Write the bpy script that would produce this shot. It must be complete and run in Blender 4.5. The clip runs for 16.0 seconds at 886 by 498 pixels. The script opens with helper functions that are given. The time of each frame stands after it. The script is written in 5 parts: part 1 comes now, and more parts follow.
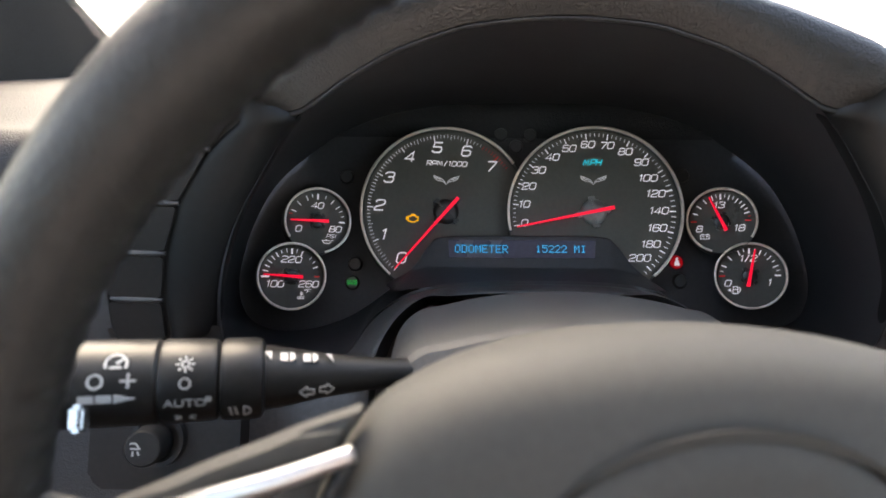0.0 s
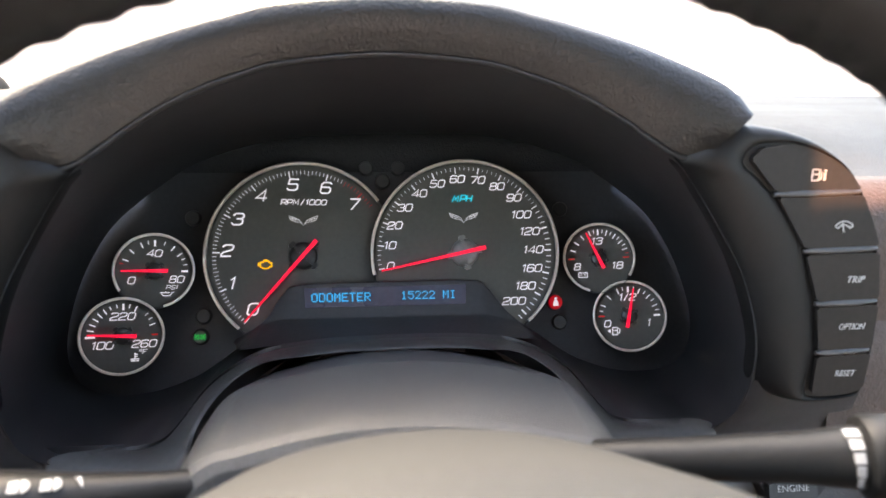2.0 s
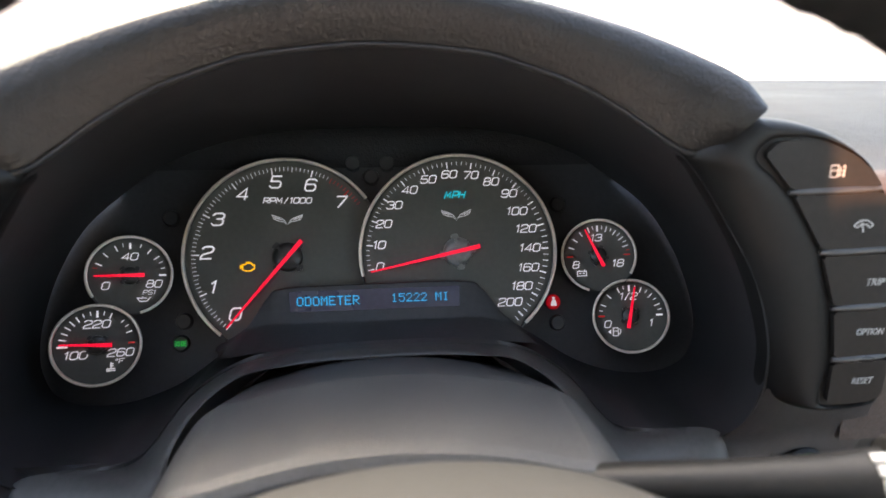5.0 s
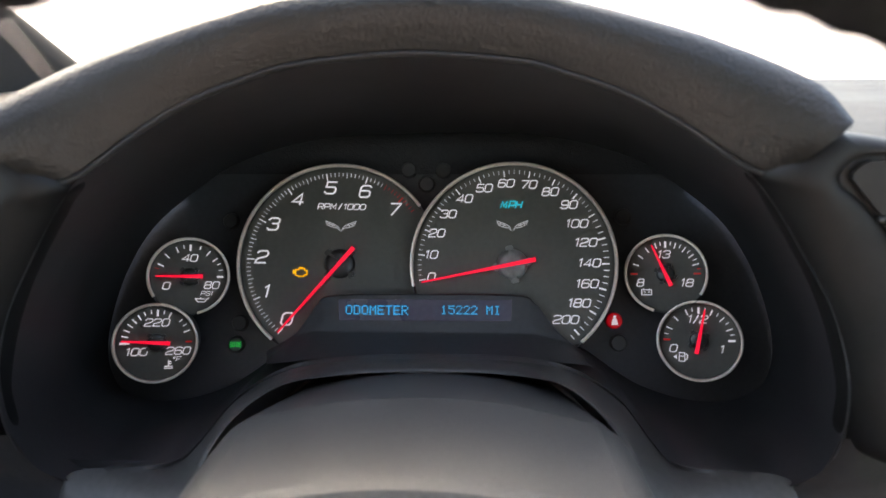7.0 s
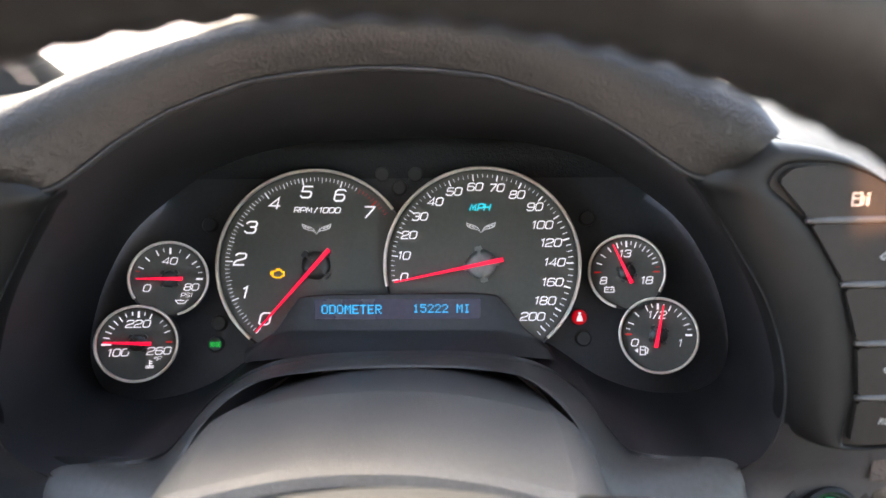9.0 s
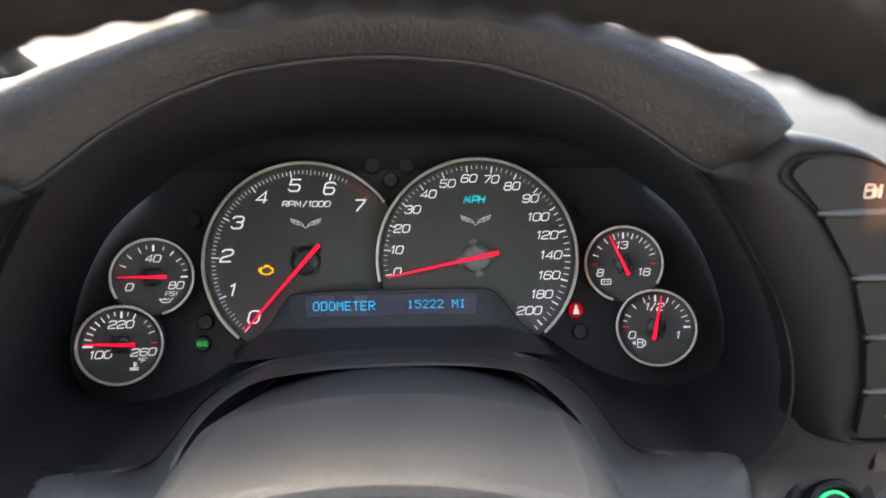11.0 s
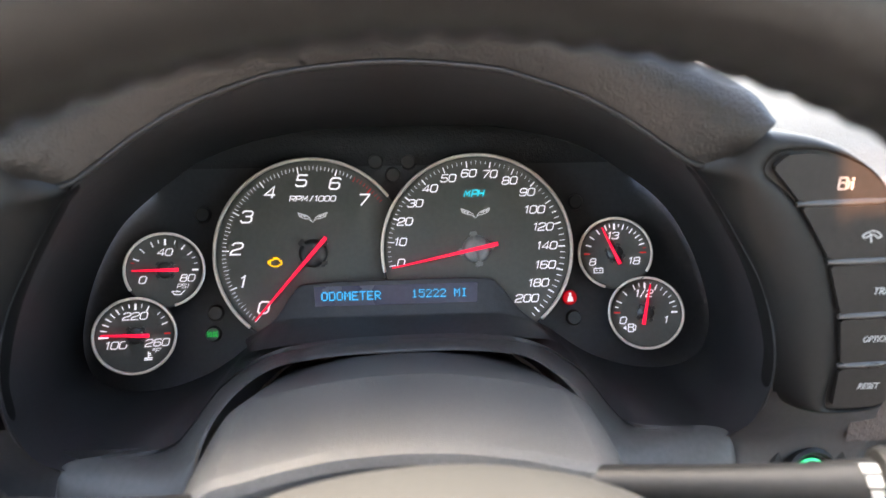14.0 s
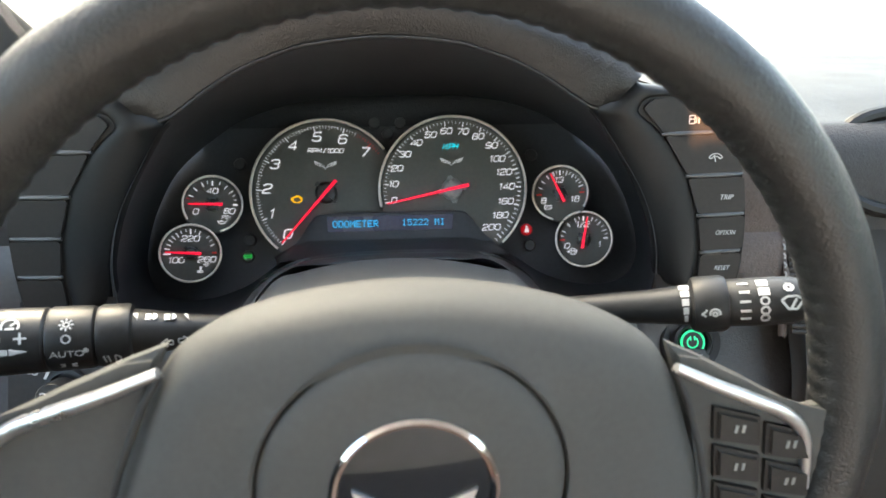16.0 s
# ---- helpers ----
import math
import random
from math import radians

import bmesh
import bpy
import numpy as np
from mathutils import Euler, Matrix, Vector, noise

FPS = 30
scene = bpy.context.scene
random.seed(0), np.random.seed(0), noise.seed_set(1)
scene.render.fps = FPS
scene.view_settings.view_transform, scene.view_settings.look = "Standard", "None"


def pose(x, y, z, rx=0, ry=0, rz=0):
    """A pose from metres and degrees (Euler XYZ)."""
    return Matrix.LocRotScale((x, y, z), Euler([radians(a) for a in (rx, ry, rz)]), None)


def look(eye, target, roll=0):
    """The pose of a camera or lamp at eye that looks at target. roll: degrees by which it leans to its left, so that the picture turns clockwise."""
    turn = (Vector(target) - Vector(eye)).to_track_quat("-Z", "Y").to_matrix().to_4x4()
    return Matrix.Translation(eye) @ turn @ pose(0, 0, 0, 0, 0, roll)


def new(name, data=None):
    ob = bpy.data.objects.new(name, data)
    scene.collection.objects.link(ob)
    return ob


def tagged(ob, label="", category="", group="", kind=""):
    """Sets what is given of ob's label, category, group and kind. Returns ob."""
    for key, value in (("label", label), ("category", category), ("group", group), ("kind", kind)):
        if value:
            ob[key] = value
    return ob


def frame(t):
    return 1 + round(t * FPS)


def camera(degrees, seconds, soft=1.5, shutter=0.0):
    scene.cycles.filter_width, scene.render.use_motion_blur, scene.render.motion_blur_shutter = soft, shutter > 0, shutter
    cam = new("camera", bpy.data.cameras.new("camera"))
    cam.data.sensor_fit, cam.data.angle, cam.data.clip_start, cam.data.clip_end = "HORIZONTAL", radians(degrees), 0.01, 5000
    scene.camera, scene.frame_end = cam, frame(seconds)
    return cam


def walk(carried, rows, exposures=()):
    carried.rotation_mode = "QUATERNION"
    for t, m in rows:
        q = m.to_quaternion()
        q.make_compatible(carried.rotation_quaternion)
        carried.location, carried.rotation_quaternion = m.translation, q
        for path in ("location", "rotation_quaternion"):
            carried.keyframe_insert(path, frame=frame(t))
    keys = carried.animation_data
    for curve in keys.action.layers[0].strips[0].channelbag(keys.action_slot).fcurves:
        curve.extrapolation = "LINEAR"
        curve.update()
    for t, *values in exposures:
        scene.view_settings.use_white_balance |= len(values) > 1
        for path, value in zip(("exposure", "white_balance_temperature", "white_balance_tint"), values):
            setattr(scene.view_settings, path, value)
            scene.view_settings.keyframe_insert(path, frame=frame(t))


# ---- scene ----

# The dials lie in the plane y = 0 of the dash frame, which leans back in the car.
LEAN_BACK = 30.0
DASH = pose(0, 0, 0.85, -LEAN_BACK, 0, 0)

cam = camera(71.1, 16.0)
cam.data.dof.use_dof, cam.data.dof.focus_distance, cam.data.dof.aperture_fstop = True, 0.335, 10.0
# seconds, eye in the dash frame, yaw, pitch, roll
ROWS = [
    (0, -0.0425, -0.3744, -0.0776, 0.57, 5.37, 0.70),
    (0.2, -0.0395, -0.3701, -0.0806, -0.71, 5.43, 0.42),
    (0.4, -0.0323, -0.3755, -0.0759, -1.58, 5.51, 0.00),
    (0.5, -0.0290, -0.3776, -0.0711, -1.96, 5.61, -0.25),
    (0.7, -0.0198, -0.3724, -0.0651, -2.81, 5.73, -0.55),
    (1, -0.0037, -0.3599, -0.0619, -3.77, 5.74, -0.77),
    (1.5, 0.0029, -0.3463, -0.0440, -3.97, 5.69, -1.03),
    (2, 0.0033, -0.3457, -0.0506, -4.87, 5.56, -1.33),
    (2.5, -0.0029, -0.3342, -0.0443, -5.01, 5.01, -1.63),
    (3, -0.0029, -0.3318, -0.0362, -5.61, 4.75, -1.84),
    (3.5, -0.0026, -0.3442, -0.0417, -5.72, 4.45, -1.98),
    (5.8, 0.0093, -0.3241, -0.0428, -4.29, 4.33, -2.02),
    (6, 0.0069, -0.3285, -0.0385, -3.29, 4.36, -1.61),
    (6.5, 0.0154, -0.3187, -0.0349, 0.32, 4.14, -0.34),
    (7, 0.0235, -0.3196, -0.0343, 2.58, 4.09, 0.51),
    (7.5, 0.0294, -0.3238, -0.0388, 2.44, 4.25, 0.53),
    (8, 0.0336, -0.3299, -0.0370, 2.06, 4.28, 0.35),
    (8.5, 0.0284, -0.3341, -0.0339, 1.53, 4.17, 0.13),
    (9, 0.0309, -0.3331, -0.0346, 1.16, 4.08, -0.07),
    (11.5, 0.0197, -0.3244, -0.0300, -1.33, 2.60, -1.03),
    (12, 0.0156, -0.3319, -0.0291, -1.89, 2.48, -1.15),
    (12.5, 0.0113, -0.3294, -0.0296, -2.11, 2.43, -1.23),
    (13, 0.0097, -0.3320, -0.0301, -2.41, 2.46, -1.27),
    (13.5, 0.0096, -0.3389, -0.0305, -2.52, 2.36, -1.37),
    (14, 0.0107, -0.3409, -0.0326, -2.64, 2.32, -1.46),
    (14.5, 0.0051, -0.3433, -0.0326, -2.76, 2.23, -1.51),
    (15, 0.0056, -0.3492, -0.0343, -2.86, 2.17, -1.58),
    (15.5, 0.0114, -0.3771, -0.0419, -2.87, 2.31, -1.54),
    (15.6, 0.0156, -0.3882, -0.0420, -2.55, 2.05, -1.57),
    (15.7, 0.0197, -0.4005, -0.0460, -2.42, 2.28, -1.56),
    (15.8, 0.0247, -0.4161, -0.0528, -2.26, 2.36, -1.48),
    (16, 0.0184, -0.4384, -0.0802, -2.43, 2.47, -1.48),
]
walk(
    cam,
    [(t, DASH @ pose(x, y, z, 90 + pitch, 0, yaw) @ pose(0, 0, 0, 0, 0, roll)) for t, x, y, z, yaw, pitch, roll in ROWS],
    [(0.0, 3.15, 7450, 7), (0.5, 3.70, 7450, 8), (1.5, 3.68, 7450, 8), (2.5, 3.45, 7450, 7), (3.5, 3.25, 7450, 7), (7.0, 3.20, 7500, 6), (8.0, 3.15, 7500, 6), (9.0, 3.95, 7450, 7), (11.5, 3.47, 7550, 6), (12.0, 3.45, 7500, 7), (12.5, 4.00, 7450, 7), (15.0, 4.00, 7400, 4), (15.5, 4.02, 7250, 1), (16.0, 3.70, 7400, -1)],
)

# ---------------------------------------------------------------- light
world = bpy.data.worlds.new("daylight")
scene.world = world
world.use_nodes = True
wn = world.node_tree.nodes
sky = wn.new("ShaderNodeTexSky")
sky.sky_type = "NISHITA"
sky.sun_disc = False
sky.sun_elevation, sky.sun_rotation = radians(48), radians(-30)
sky.air_density, sky.dust_density = 1.0, 4.0
wn["Background"].inputs["Strength"].default_value = 0.15
world.node_tree.links.new(sky.outputs[0], wn["Background"].inputs["Color"])

# warm sun added low behind for the pod's patch; the sky's sun stands ahead
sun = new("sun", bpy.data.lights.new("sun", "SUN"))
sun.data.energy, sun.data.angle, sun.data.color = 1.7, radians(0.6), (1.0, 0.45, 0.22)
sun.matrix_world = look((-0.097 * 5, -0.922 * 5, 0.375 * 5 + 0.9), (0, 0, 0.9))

# ---------------------------------------------------------------- materials
GLOW = 0.19


def mat(name, color, rough=0.5, metal=0.0, grain=0.0, grain_scale=400.0, bump=0.0, bump_scale=1500.0,
        emit=None, strength=0.0, spec=0.5, coat=0.0, vary=0.25, cells=0.0):
    """A principled surface with colour variation at two scales and fine relief."""
    m = bpy.data.materials.new(name)
    m.use_nodes = True
    n, l = m.node_tree.nodes, m.node_tree.links
    b = n["Principled BSDF"]
    b.inputs["Roughness"].default_value = rough
    b.inputs["Metallic"].default_value = metal
    b.inputs["Specular IOR Level"].default_value = spec
    b.inputs["Coat Weight"].default_value = coat
    tc = n.new("ShaderNodeTexCoord")
    big = n.new("ShaderNodeTexNoise")
    big.inputs["Scale"].default_value, big.inputs["Detail"].default_value = 14.0, 6.0
    l.new(tc.outputs["Object"], big.inputs["Vector"])
    fine = n.new("ShaderNodeTexNoise")
    fine.inputs["Scale"].default_value, fine.inputs["Detail"].default_value = grain_scale, 3.0
    l.new(tc.outputs["Object"], fine.inputs["Vector"])
    add = n.new("ShaderNodeMath")
    add.operation = "ADD"
    l.new(big.outputs["Fac"], add.inputs[0])
    l.new(fine.outputs["Fac"], add.inputs[1])
    ramp = n.new("ShaderNodeMapRange")
    ramp.inputs["From Min"].default_value, ramp.inputs["From Max"].default_value = 0.6, 1.4
    ramp.inputs["To Min"].default_value, ramp.inputs["To Max"].default_value = 1 - vary, 1 + vary
    l.new(add.outputs[0], ramp.inputs["Value"])
    mul = n.new("ShaderNodeVectorMath")
    mul.operation = "SCALE"
    mul.inputs[0].default_value = color
    l.new(ramp.outputs[0], mul.inputs["Scale"])
    l.new(mul.outputs[0], b.inputs["Base Color"])
    rr = n.new("ShaderNodeMapRange")
    rr.inputs["From Min"].default_value, rr.inputs["From Max"].default_value = 0.3, 0.7
    rr.inputs["To Min"].default_value, rr.inputs["To Max"].default_value = max(rough - 0.06, 0.02), min(rough + 0.06, 1)
    l.new(big.outputs["Fac"], rr.inputs["Value"])
    l.new(rr.outputs[0], b.inputs["Roughness"])
    if bump:
        bp = n.new("ShaderNodeBump")
        bp.inputs["Strength"].default_value = bump
        bp.inputs["Distance"].default_value = 0.0007 if cells else 0.0006
        if cells:
            vor = n.new("ShaderNodeTexVoronoi")
            vor.feature = "SMOOTH_F1"
            vor.inputs["Scale"].default_value = cells
            warp = n.new("ShaderNodeMixRGB")
            warp.inputs["Fac"].default_value = 0.004
            l.new(tc.outputs["Object"], warp.inputs["Color1"])
            l.new(fine.outputs["Color"], warp.inputs["Color2"])
            l.new(warp.outputs[0], vor.inputs["Vector"])
            l.new(vor.outputs["Distance"], bp.inputs["Height"])
        else:
            bn = n.new("ShaderNodeTexNoise")
            bn.inputs["Scale"].default_value, bn.inputs["Detail"].default_value = bump_scale, 2.0
            l.new(tc.outputs["Object"], bn.inputs["Vector"])
            l.new(bn.outputs["Fac"], bp.inputs["Height"])
        l.new(bp.outputs[0], b.inputs["Normal"])
    if emit:
        b.inputs["Emission Color"].default_value = (*emit, 1)
        b.inputs["Emission Strength"].default_value = strength * GLOW
    return m


M_FACE = mat("dial face black", (0.084, 0.082, 0.068), 0.55, bump=0.03, vary=0.12)
M_PLATE = mat("cluster plate black", (0.040, 0.040, 0.043), 0.5, bump=0.1, bump_scale=2500)
M_SURROUND = mat("surround soft black plastic", (0.038, 0.0372, 0.0385), 0.46, bump=0.25, bump_scale=2200)
M_LIP = mat("satin black trim", (0.064, 0.060, 0.057), 0.40, spec=0.35, bump=0.2, bump_scale=2600)
M_LEATHER = mat("black grained vinyl", (0.010, 0.0097, 0.0093), 0.40, spec=0.42, bump=0.4, cells=1000, grain_scale=250)
M_RIM = mat("black steering wheel leather", (0.014, 0.014, 0.0137), 0.44, spec=0.4, bump=0.4, cells=1000, grain_scale=300)
M_COLUMN = mat("column shroud grey-black plastic", (0.062, 0.0612, 0.0600), 0.45, bump=0.55, bump_scale=1700, grain_scale=900, vary=0.35)
M_HUB = mat("airbag cover grey-black plastic", (0.056, 0.0560, 0.0538), 0.6, spec=0.14, bump=0.2, bump_scale=2600, vary=0.1)
M_DASH = mat("dash top grained vinyl", (0.024, 0.024, 0.025), 0.6, bump=0.4, cells=900, spec=0.3)
M_PANEL = mat("dash lower panel", (0.030, 0.0275, 0.027), 0.5, bump=0.3, cells=900)
M_BUTTON = mat("button black plastic", (0.017, 0.015, 0.0138), 0.46, spec=0.2, bump=0.12, bump_scale=2600)
M_STALK = mat("stalk black plastic", (0.015, 0.015, 0.015), 0.42, spec=0.28, bump=0.15, bump_scale=2600)
M_RING = mat("satin metal ring", (0.78, 0.72, 0.63), 0.4, metal=0.7, vary=0.15)
M_SILVER = mat("satin silver trim", (0.55, 0.55, 0.55), 0.3, metal=0.9, vary=0.1)
M_CHROME = mat("chrome", (0.85, 0.85, 0.86), 0.08, metal=1.0, vary=0.05)
M_POD = mat("pod satin black", (0.010, 0.0098, 0.0096), 0.46, spec=0.22, bump=0.15, bump_scale=2600)
M_RIDGE = mat("satin ridge plastic", (0.040, 0.039, 0.038), 0.3, bump=0.08, bump_scale=2600)
M_DARK = mat("dark gap", (0.012, 0.012, 0.012), 0.7)
M_PRINT = mat("white print", (0.40, 0.40, 0.39), 0.5, vary=0.1)
M_WHITE = mat("backlit white", (0.7, 0.7, 0.72), 0.5, emit=(0.86, 0.84, 1.0), strength=0.30, vary=0.1)
M_RED = mat("backlit red needle", (0.7, 0.01, 0.03), 0.4, emit=(1.0, 0.0, 0.045), strength=0.45, vary=0.05)
M_REDTICK = mat("red scale mark", (0.5, 0.02, 0.02), 0.5, emit=(1.0, 0.03, 0.02), strength=0.12, vary=0.05)
M_REDLAMP = mat("lit red lamp", (0.3, 0.0, 0.0), 0.5, emit=(1.0, 0.0, 0.02), strength=0.12)
M_CYAN = mat("lit cyan", (0.0, 0.2, 0.3), 0.5, emit=(0.0, 0.62, 0.75), strength=0.45)
M_BLUE = mat("lit blue segment", (0.0, 0.1, 0.3), 0.5, emit=(0.0, 0.45, 0.95), strength=0.5)
M_SCREEN = mat("dim blue screen", (0.02, 0.02, 0.04), 0.25, emit=(0.19, 0.21, 0.36), strength=0.06)
M_AMBER = mat("lit amber", (0.4, 0.2, 0.0), 0.5, emit=(1.0, 0.48, 0.0), strength=0.6)
M_GREEN = mat("lit green", (0.0, 0.3, 0.05), 0.5, emit=(0.0, 0.75, 0.10), strength=0.4)
M_TEAL = mat("lit green ring", (0.0, 0.3, 0.15), 0.5, emit=(0.02, 0.75, 0.28), strength=0.5)
M_LENS = mat("unlit lamp lens", (0.05, 0.05, 0.05), 0.3, vary=0.1)
M_HUBCAP = mat("needle cap black", (0.026, 0.026, 0.025), 0.3)
M_HUBGREY = mat("needle cap grey", (0.2, 0.2, 0.19), 0.32, metal=0.2)
M_PILLAR = mat("black pillar trim", (0.011, 0.011, 0.011), 0.85, spec=0.15, bump=0.3, bump_scale=1200)
M_SIDE = mat("brown-black side leather", (0.066, 0.051, 0.045), 0.58, spec=0.3, bump=0.5, cells=700)
M_THREAD = mat("grey thread", (0.3, 0.3, 0.29), 0.7, bump=0.3)
M_CARPET = mat("charcoal carpet", (0.03, 0.03, 0.03), 0.95, bump=0.8, bump_scale=900)
# lining out of view, kept pale to bounce light onto the dash
M_BOUNCE_LINER = mat("grey unseen headliner, lightened to bounce light", (0.46, 0.455, 0.445), 0.9, bump=0.4, bump_scale=900)
M_GROUND = mat("concrete ground", (0.55, 0.54, 0.52), 0.85, bump=0.3, bump_scale=200)

M_GLASS = bpy.data.materials.new("clear glass")
M_GLASS.use_nodes = True
gn, gl = M_GLASS.node_tree.nodes, M_GLASS.node_tree.links
for one in list(gn):
    if one.type == "BSDF_PRINCIPLED":
        gn.remove(one)
gt, gg, gm = gn.new("ShaderNodeBsdfTransparent"), gn.new("ShaderNodeBsdfGlossy"), gn.new("ShaderNodeMixShader")
gg.inputs["Roughness"].default_value = 0.02
gm.inputs["Fac"].default_value = 0.05
gl.new(gt.outputs[0], gm.inputs[1]), gl.new(gg.outputs[0], gm.inputs[2])
gl.new(gm.outputs[0], gn["Material Output"].inputs["Surface"])

# ---------------------------------------------------------------- building helpers
def thing(name, at, label, category, m=None, group="", kind=""):
    """An empty at a place of the dash frame (or with the pose m in the world) that carries a thing's parts."""
    ob = new(name)
    ob.matrix_basis = (DASH @ Matrix.Translation(at)) if m is None else m
    ob.empty_display_size = 0.01
    return tagged(ob, label, category, group, kind)


def finish(bm, smooth=True):
    bmesh.ops.recalc_face_normals(bm, faces=bm.faces)
    for f in bm.faces:
        f.smooth = smooth
    me = bpy.data.meshes.new("m")
    bm.to_mesh(me)
    bm.free()
    return me


def part(name, bm, material, parent, label="", m=None, smooth=True, sharp=35):
    """Links a bmesh, in the frame of its parent, as one mesh."""
    me = finish(bm, smooth) if isinstance(bm, bmesh.types.BMesh) else bm
    if smooth and sharp and isinstance(bm, bmesh.types.BMesh):
        me.set_sharp_from_angle(angle=radians(sharp))
    me.name = name
    me.materials.clear()
    me.materials.append(material)
    ob = new(name, me)
    ob.parent = parent
    if m is not None:
        ob.matrix_basis = m
    if label:
        tagged(ob, label)
    return ob


def setting(name, bm, material, label, category, smooth=False):
    me = finish(bm, smooth)
    me.name = name
    me.materials.append(material)
    return tagged(new(name, me), label, category, kind="structure")


def spline(points, n, closed=False):
    """n places along a Catmull-Rom curve through a few points."""
    p = [Vector(q) for q in points]
    k = len(p)
    out = []
    spans = k if closed else k - 1
    total = n if closed else n - 1
    for i in range(n):
        s = i * spans / total
        j = min(int(s), spans - 1)
        u = s - j
        if closed:
            a, b, c, d = (p[(j + o) % k] for o in (-1, 0, 1, 2))
        else:
            b, c = p[j], p[j + 1]
            a = p[j - 1] if j else b * 2 - c
            d = p[j + 2] if j + 2 < k else c * 2 - b
        out.append(0.5 * ((2 * b) + (c - a) * u + (2 * a - 5 * b + 4 * c - d) * u * u + (3 * b - a - 3 * c + d) * u ** 3))
    return out


def loft(loops, closed=True, cap=False):
    """A skin through loops of equal length."""
    bm = bmesh.new()
    rows = [[bm.verts.new(v) for v in loop] for loop in loops]
    n = len(rows[0])
    for a, b in zip(rows, rows[1:]):
        for i in range(n if closed else n - 1):
            j = (i + 1) % n
            bm.faces.new((a[i], a[j], b[j], b[i]))
    if cap:
        bm.faces.new(rows[0])
        bm.faces.new(list(reversed(rows[-1])))
    return bm


def tube(path, radius, sides=12, cap=True, closed=False):
    """A round bar along a path; radius may be a list."""
    path = [Vector(p) for p in path]
    loops = []
    n = len(path)
    for i, p in enumerate(path):
        nxt = path[(i + 1) % n] if closed or i + 1 < n else p
        prv = path[i - 1] if closed or i else p
        d = (nxt - prv).normalized()
        s = d.cross(Vector((0, 0, 1)))
        if s.length < 1e-3:
            s = d.cross(Vector((1, 0, 0)))
        s.normalize()
        t = s.cross(d)
        r = radius[i] if isinstance(radius, (list, tuple)) else radius
        loops.append([p + r * (math.cos(a) * s + math.sin(a) * t) for a in (2 * math.pi * k / sides for k in range(sides))])
    if closed:
        loops.append(loops[0])
        bm = loft(loops)
        bmesh.ops.remove_doubles(bm, verts=bm.verts, dist=1e-7)
        return bm
    return loft(loops, cap=cap)


def turned(profile, sides=48, span=None):
    """A body turned round the y axis from (radius, y) pairs; span: start and end in degrees for an open arc with ends."""
    bm = bmesh.new()
    a0, a1 = (0, 360) if span is None else span
    count = sides if span is None else max(3, int(sides * abs(a1 - a0) / 360))
    rows = []
    for i in range(count if span is None else count + 1):
        a = radians(a0 + (a1 - a0) * i / count)
        rows.append([bm.verts.new((r * math.cos(a), y, r * math.sin(a))) for r, y in profile])
    m = len(profile)
    pairs = list(zip(rows, rows[1:])) + ([(rows[-1], rows[0])] if span is None else [])
    for a, b in pairs:
        for k in range(m - 1):
            bm.faces.new((a[k], a[k + 1], b[k + 1], b[k]))
    if span is not None:
        bm.faces.new(rows[0]), bm.faces.new(rows[-1])
    bmesh.ops.remove_doubles(bm, verts=bm.verts, dist=1e-7)
    return bm


def plate(outline, y0, y1, bevel=0.0):
    """A flat piece with an outline of (x, z) pairs, from depth y0 (front) to y1."""
    bm = bmesh.new()
    front = [bm.verts.new((x, y0, z)) for x, z in outline]
    back = [bm.verts.new((x, y1, z)) for x, z in outline]
    n = len(front)
    f = bm.faces.new(front)
    bm.faces.new(list(reversed(back)))
    for i in range(n):
        bm.faces.new((front[i], front[(i + 1) % n], back[(i + 1) % n], back[i]))
    if bevel:
        bmesh.ops.bevel(bm, geom=list(f.edges), offset=bevel, segments=2, affect="EDGES", clamp_overlap=True)
    return bm


def box(x0, x1, y0, y1, z0, z1, bevel=0.0, segments=2):
    bm = bmesh.new()
    bmesh.ops.create_cube(bm, size=1.0, matrix=Matrix.Translation(((x0 + x1) / 2, (y0 + y1) / 2, (z0 + z1) / 2)) @ Matrix.Diagonal((x1 - x0, y1 - y0, z1 - z0, 1)))
    if bevel:
        bmesh.ops.bevel(bm, geom=list(bm.edges), offset=bevel, segments=segments, affect="EDGES", clamp_overlap=True)
    return bm


def round_rect(x0, x1, z0, z1, r, n=5):
    out = []
    for cx, cz, a in ((x1 - r, z1 - r, 0), (x0 + r, z1 - r, 90), (x0 + r, z0 + r, 180), (x1 - r, z0 + r, 270)):
        out += [(cx + r * math.cos(radians(a + 90 * k / n)), cz + r * math.sin(radians(a + 90 * k / n))) for k in range(n + 1)]
    return out


def joined(*bms):
    out = bmesh.new()
    for b in bms:
        me = bpy.data.meshes.new("t")
        b.to_mesh(me)
        b.free()
        out.from_mesh(me)
        bpy.data.meshes.remove(me)
    return out


def moved(bm, m):
    bmesh.ops.transform(bm, matrix=m, verts=bm.verts)
    return bm


LETTERS = {}


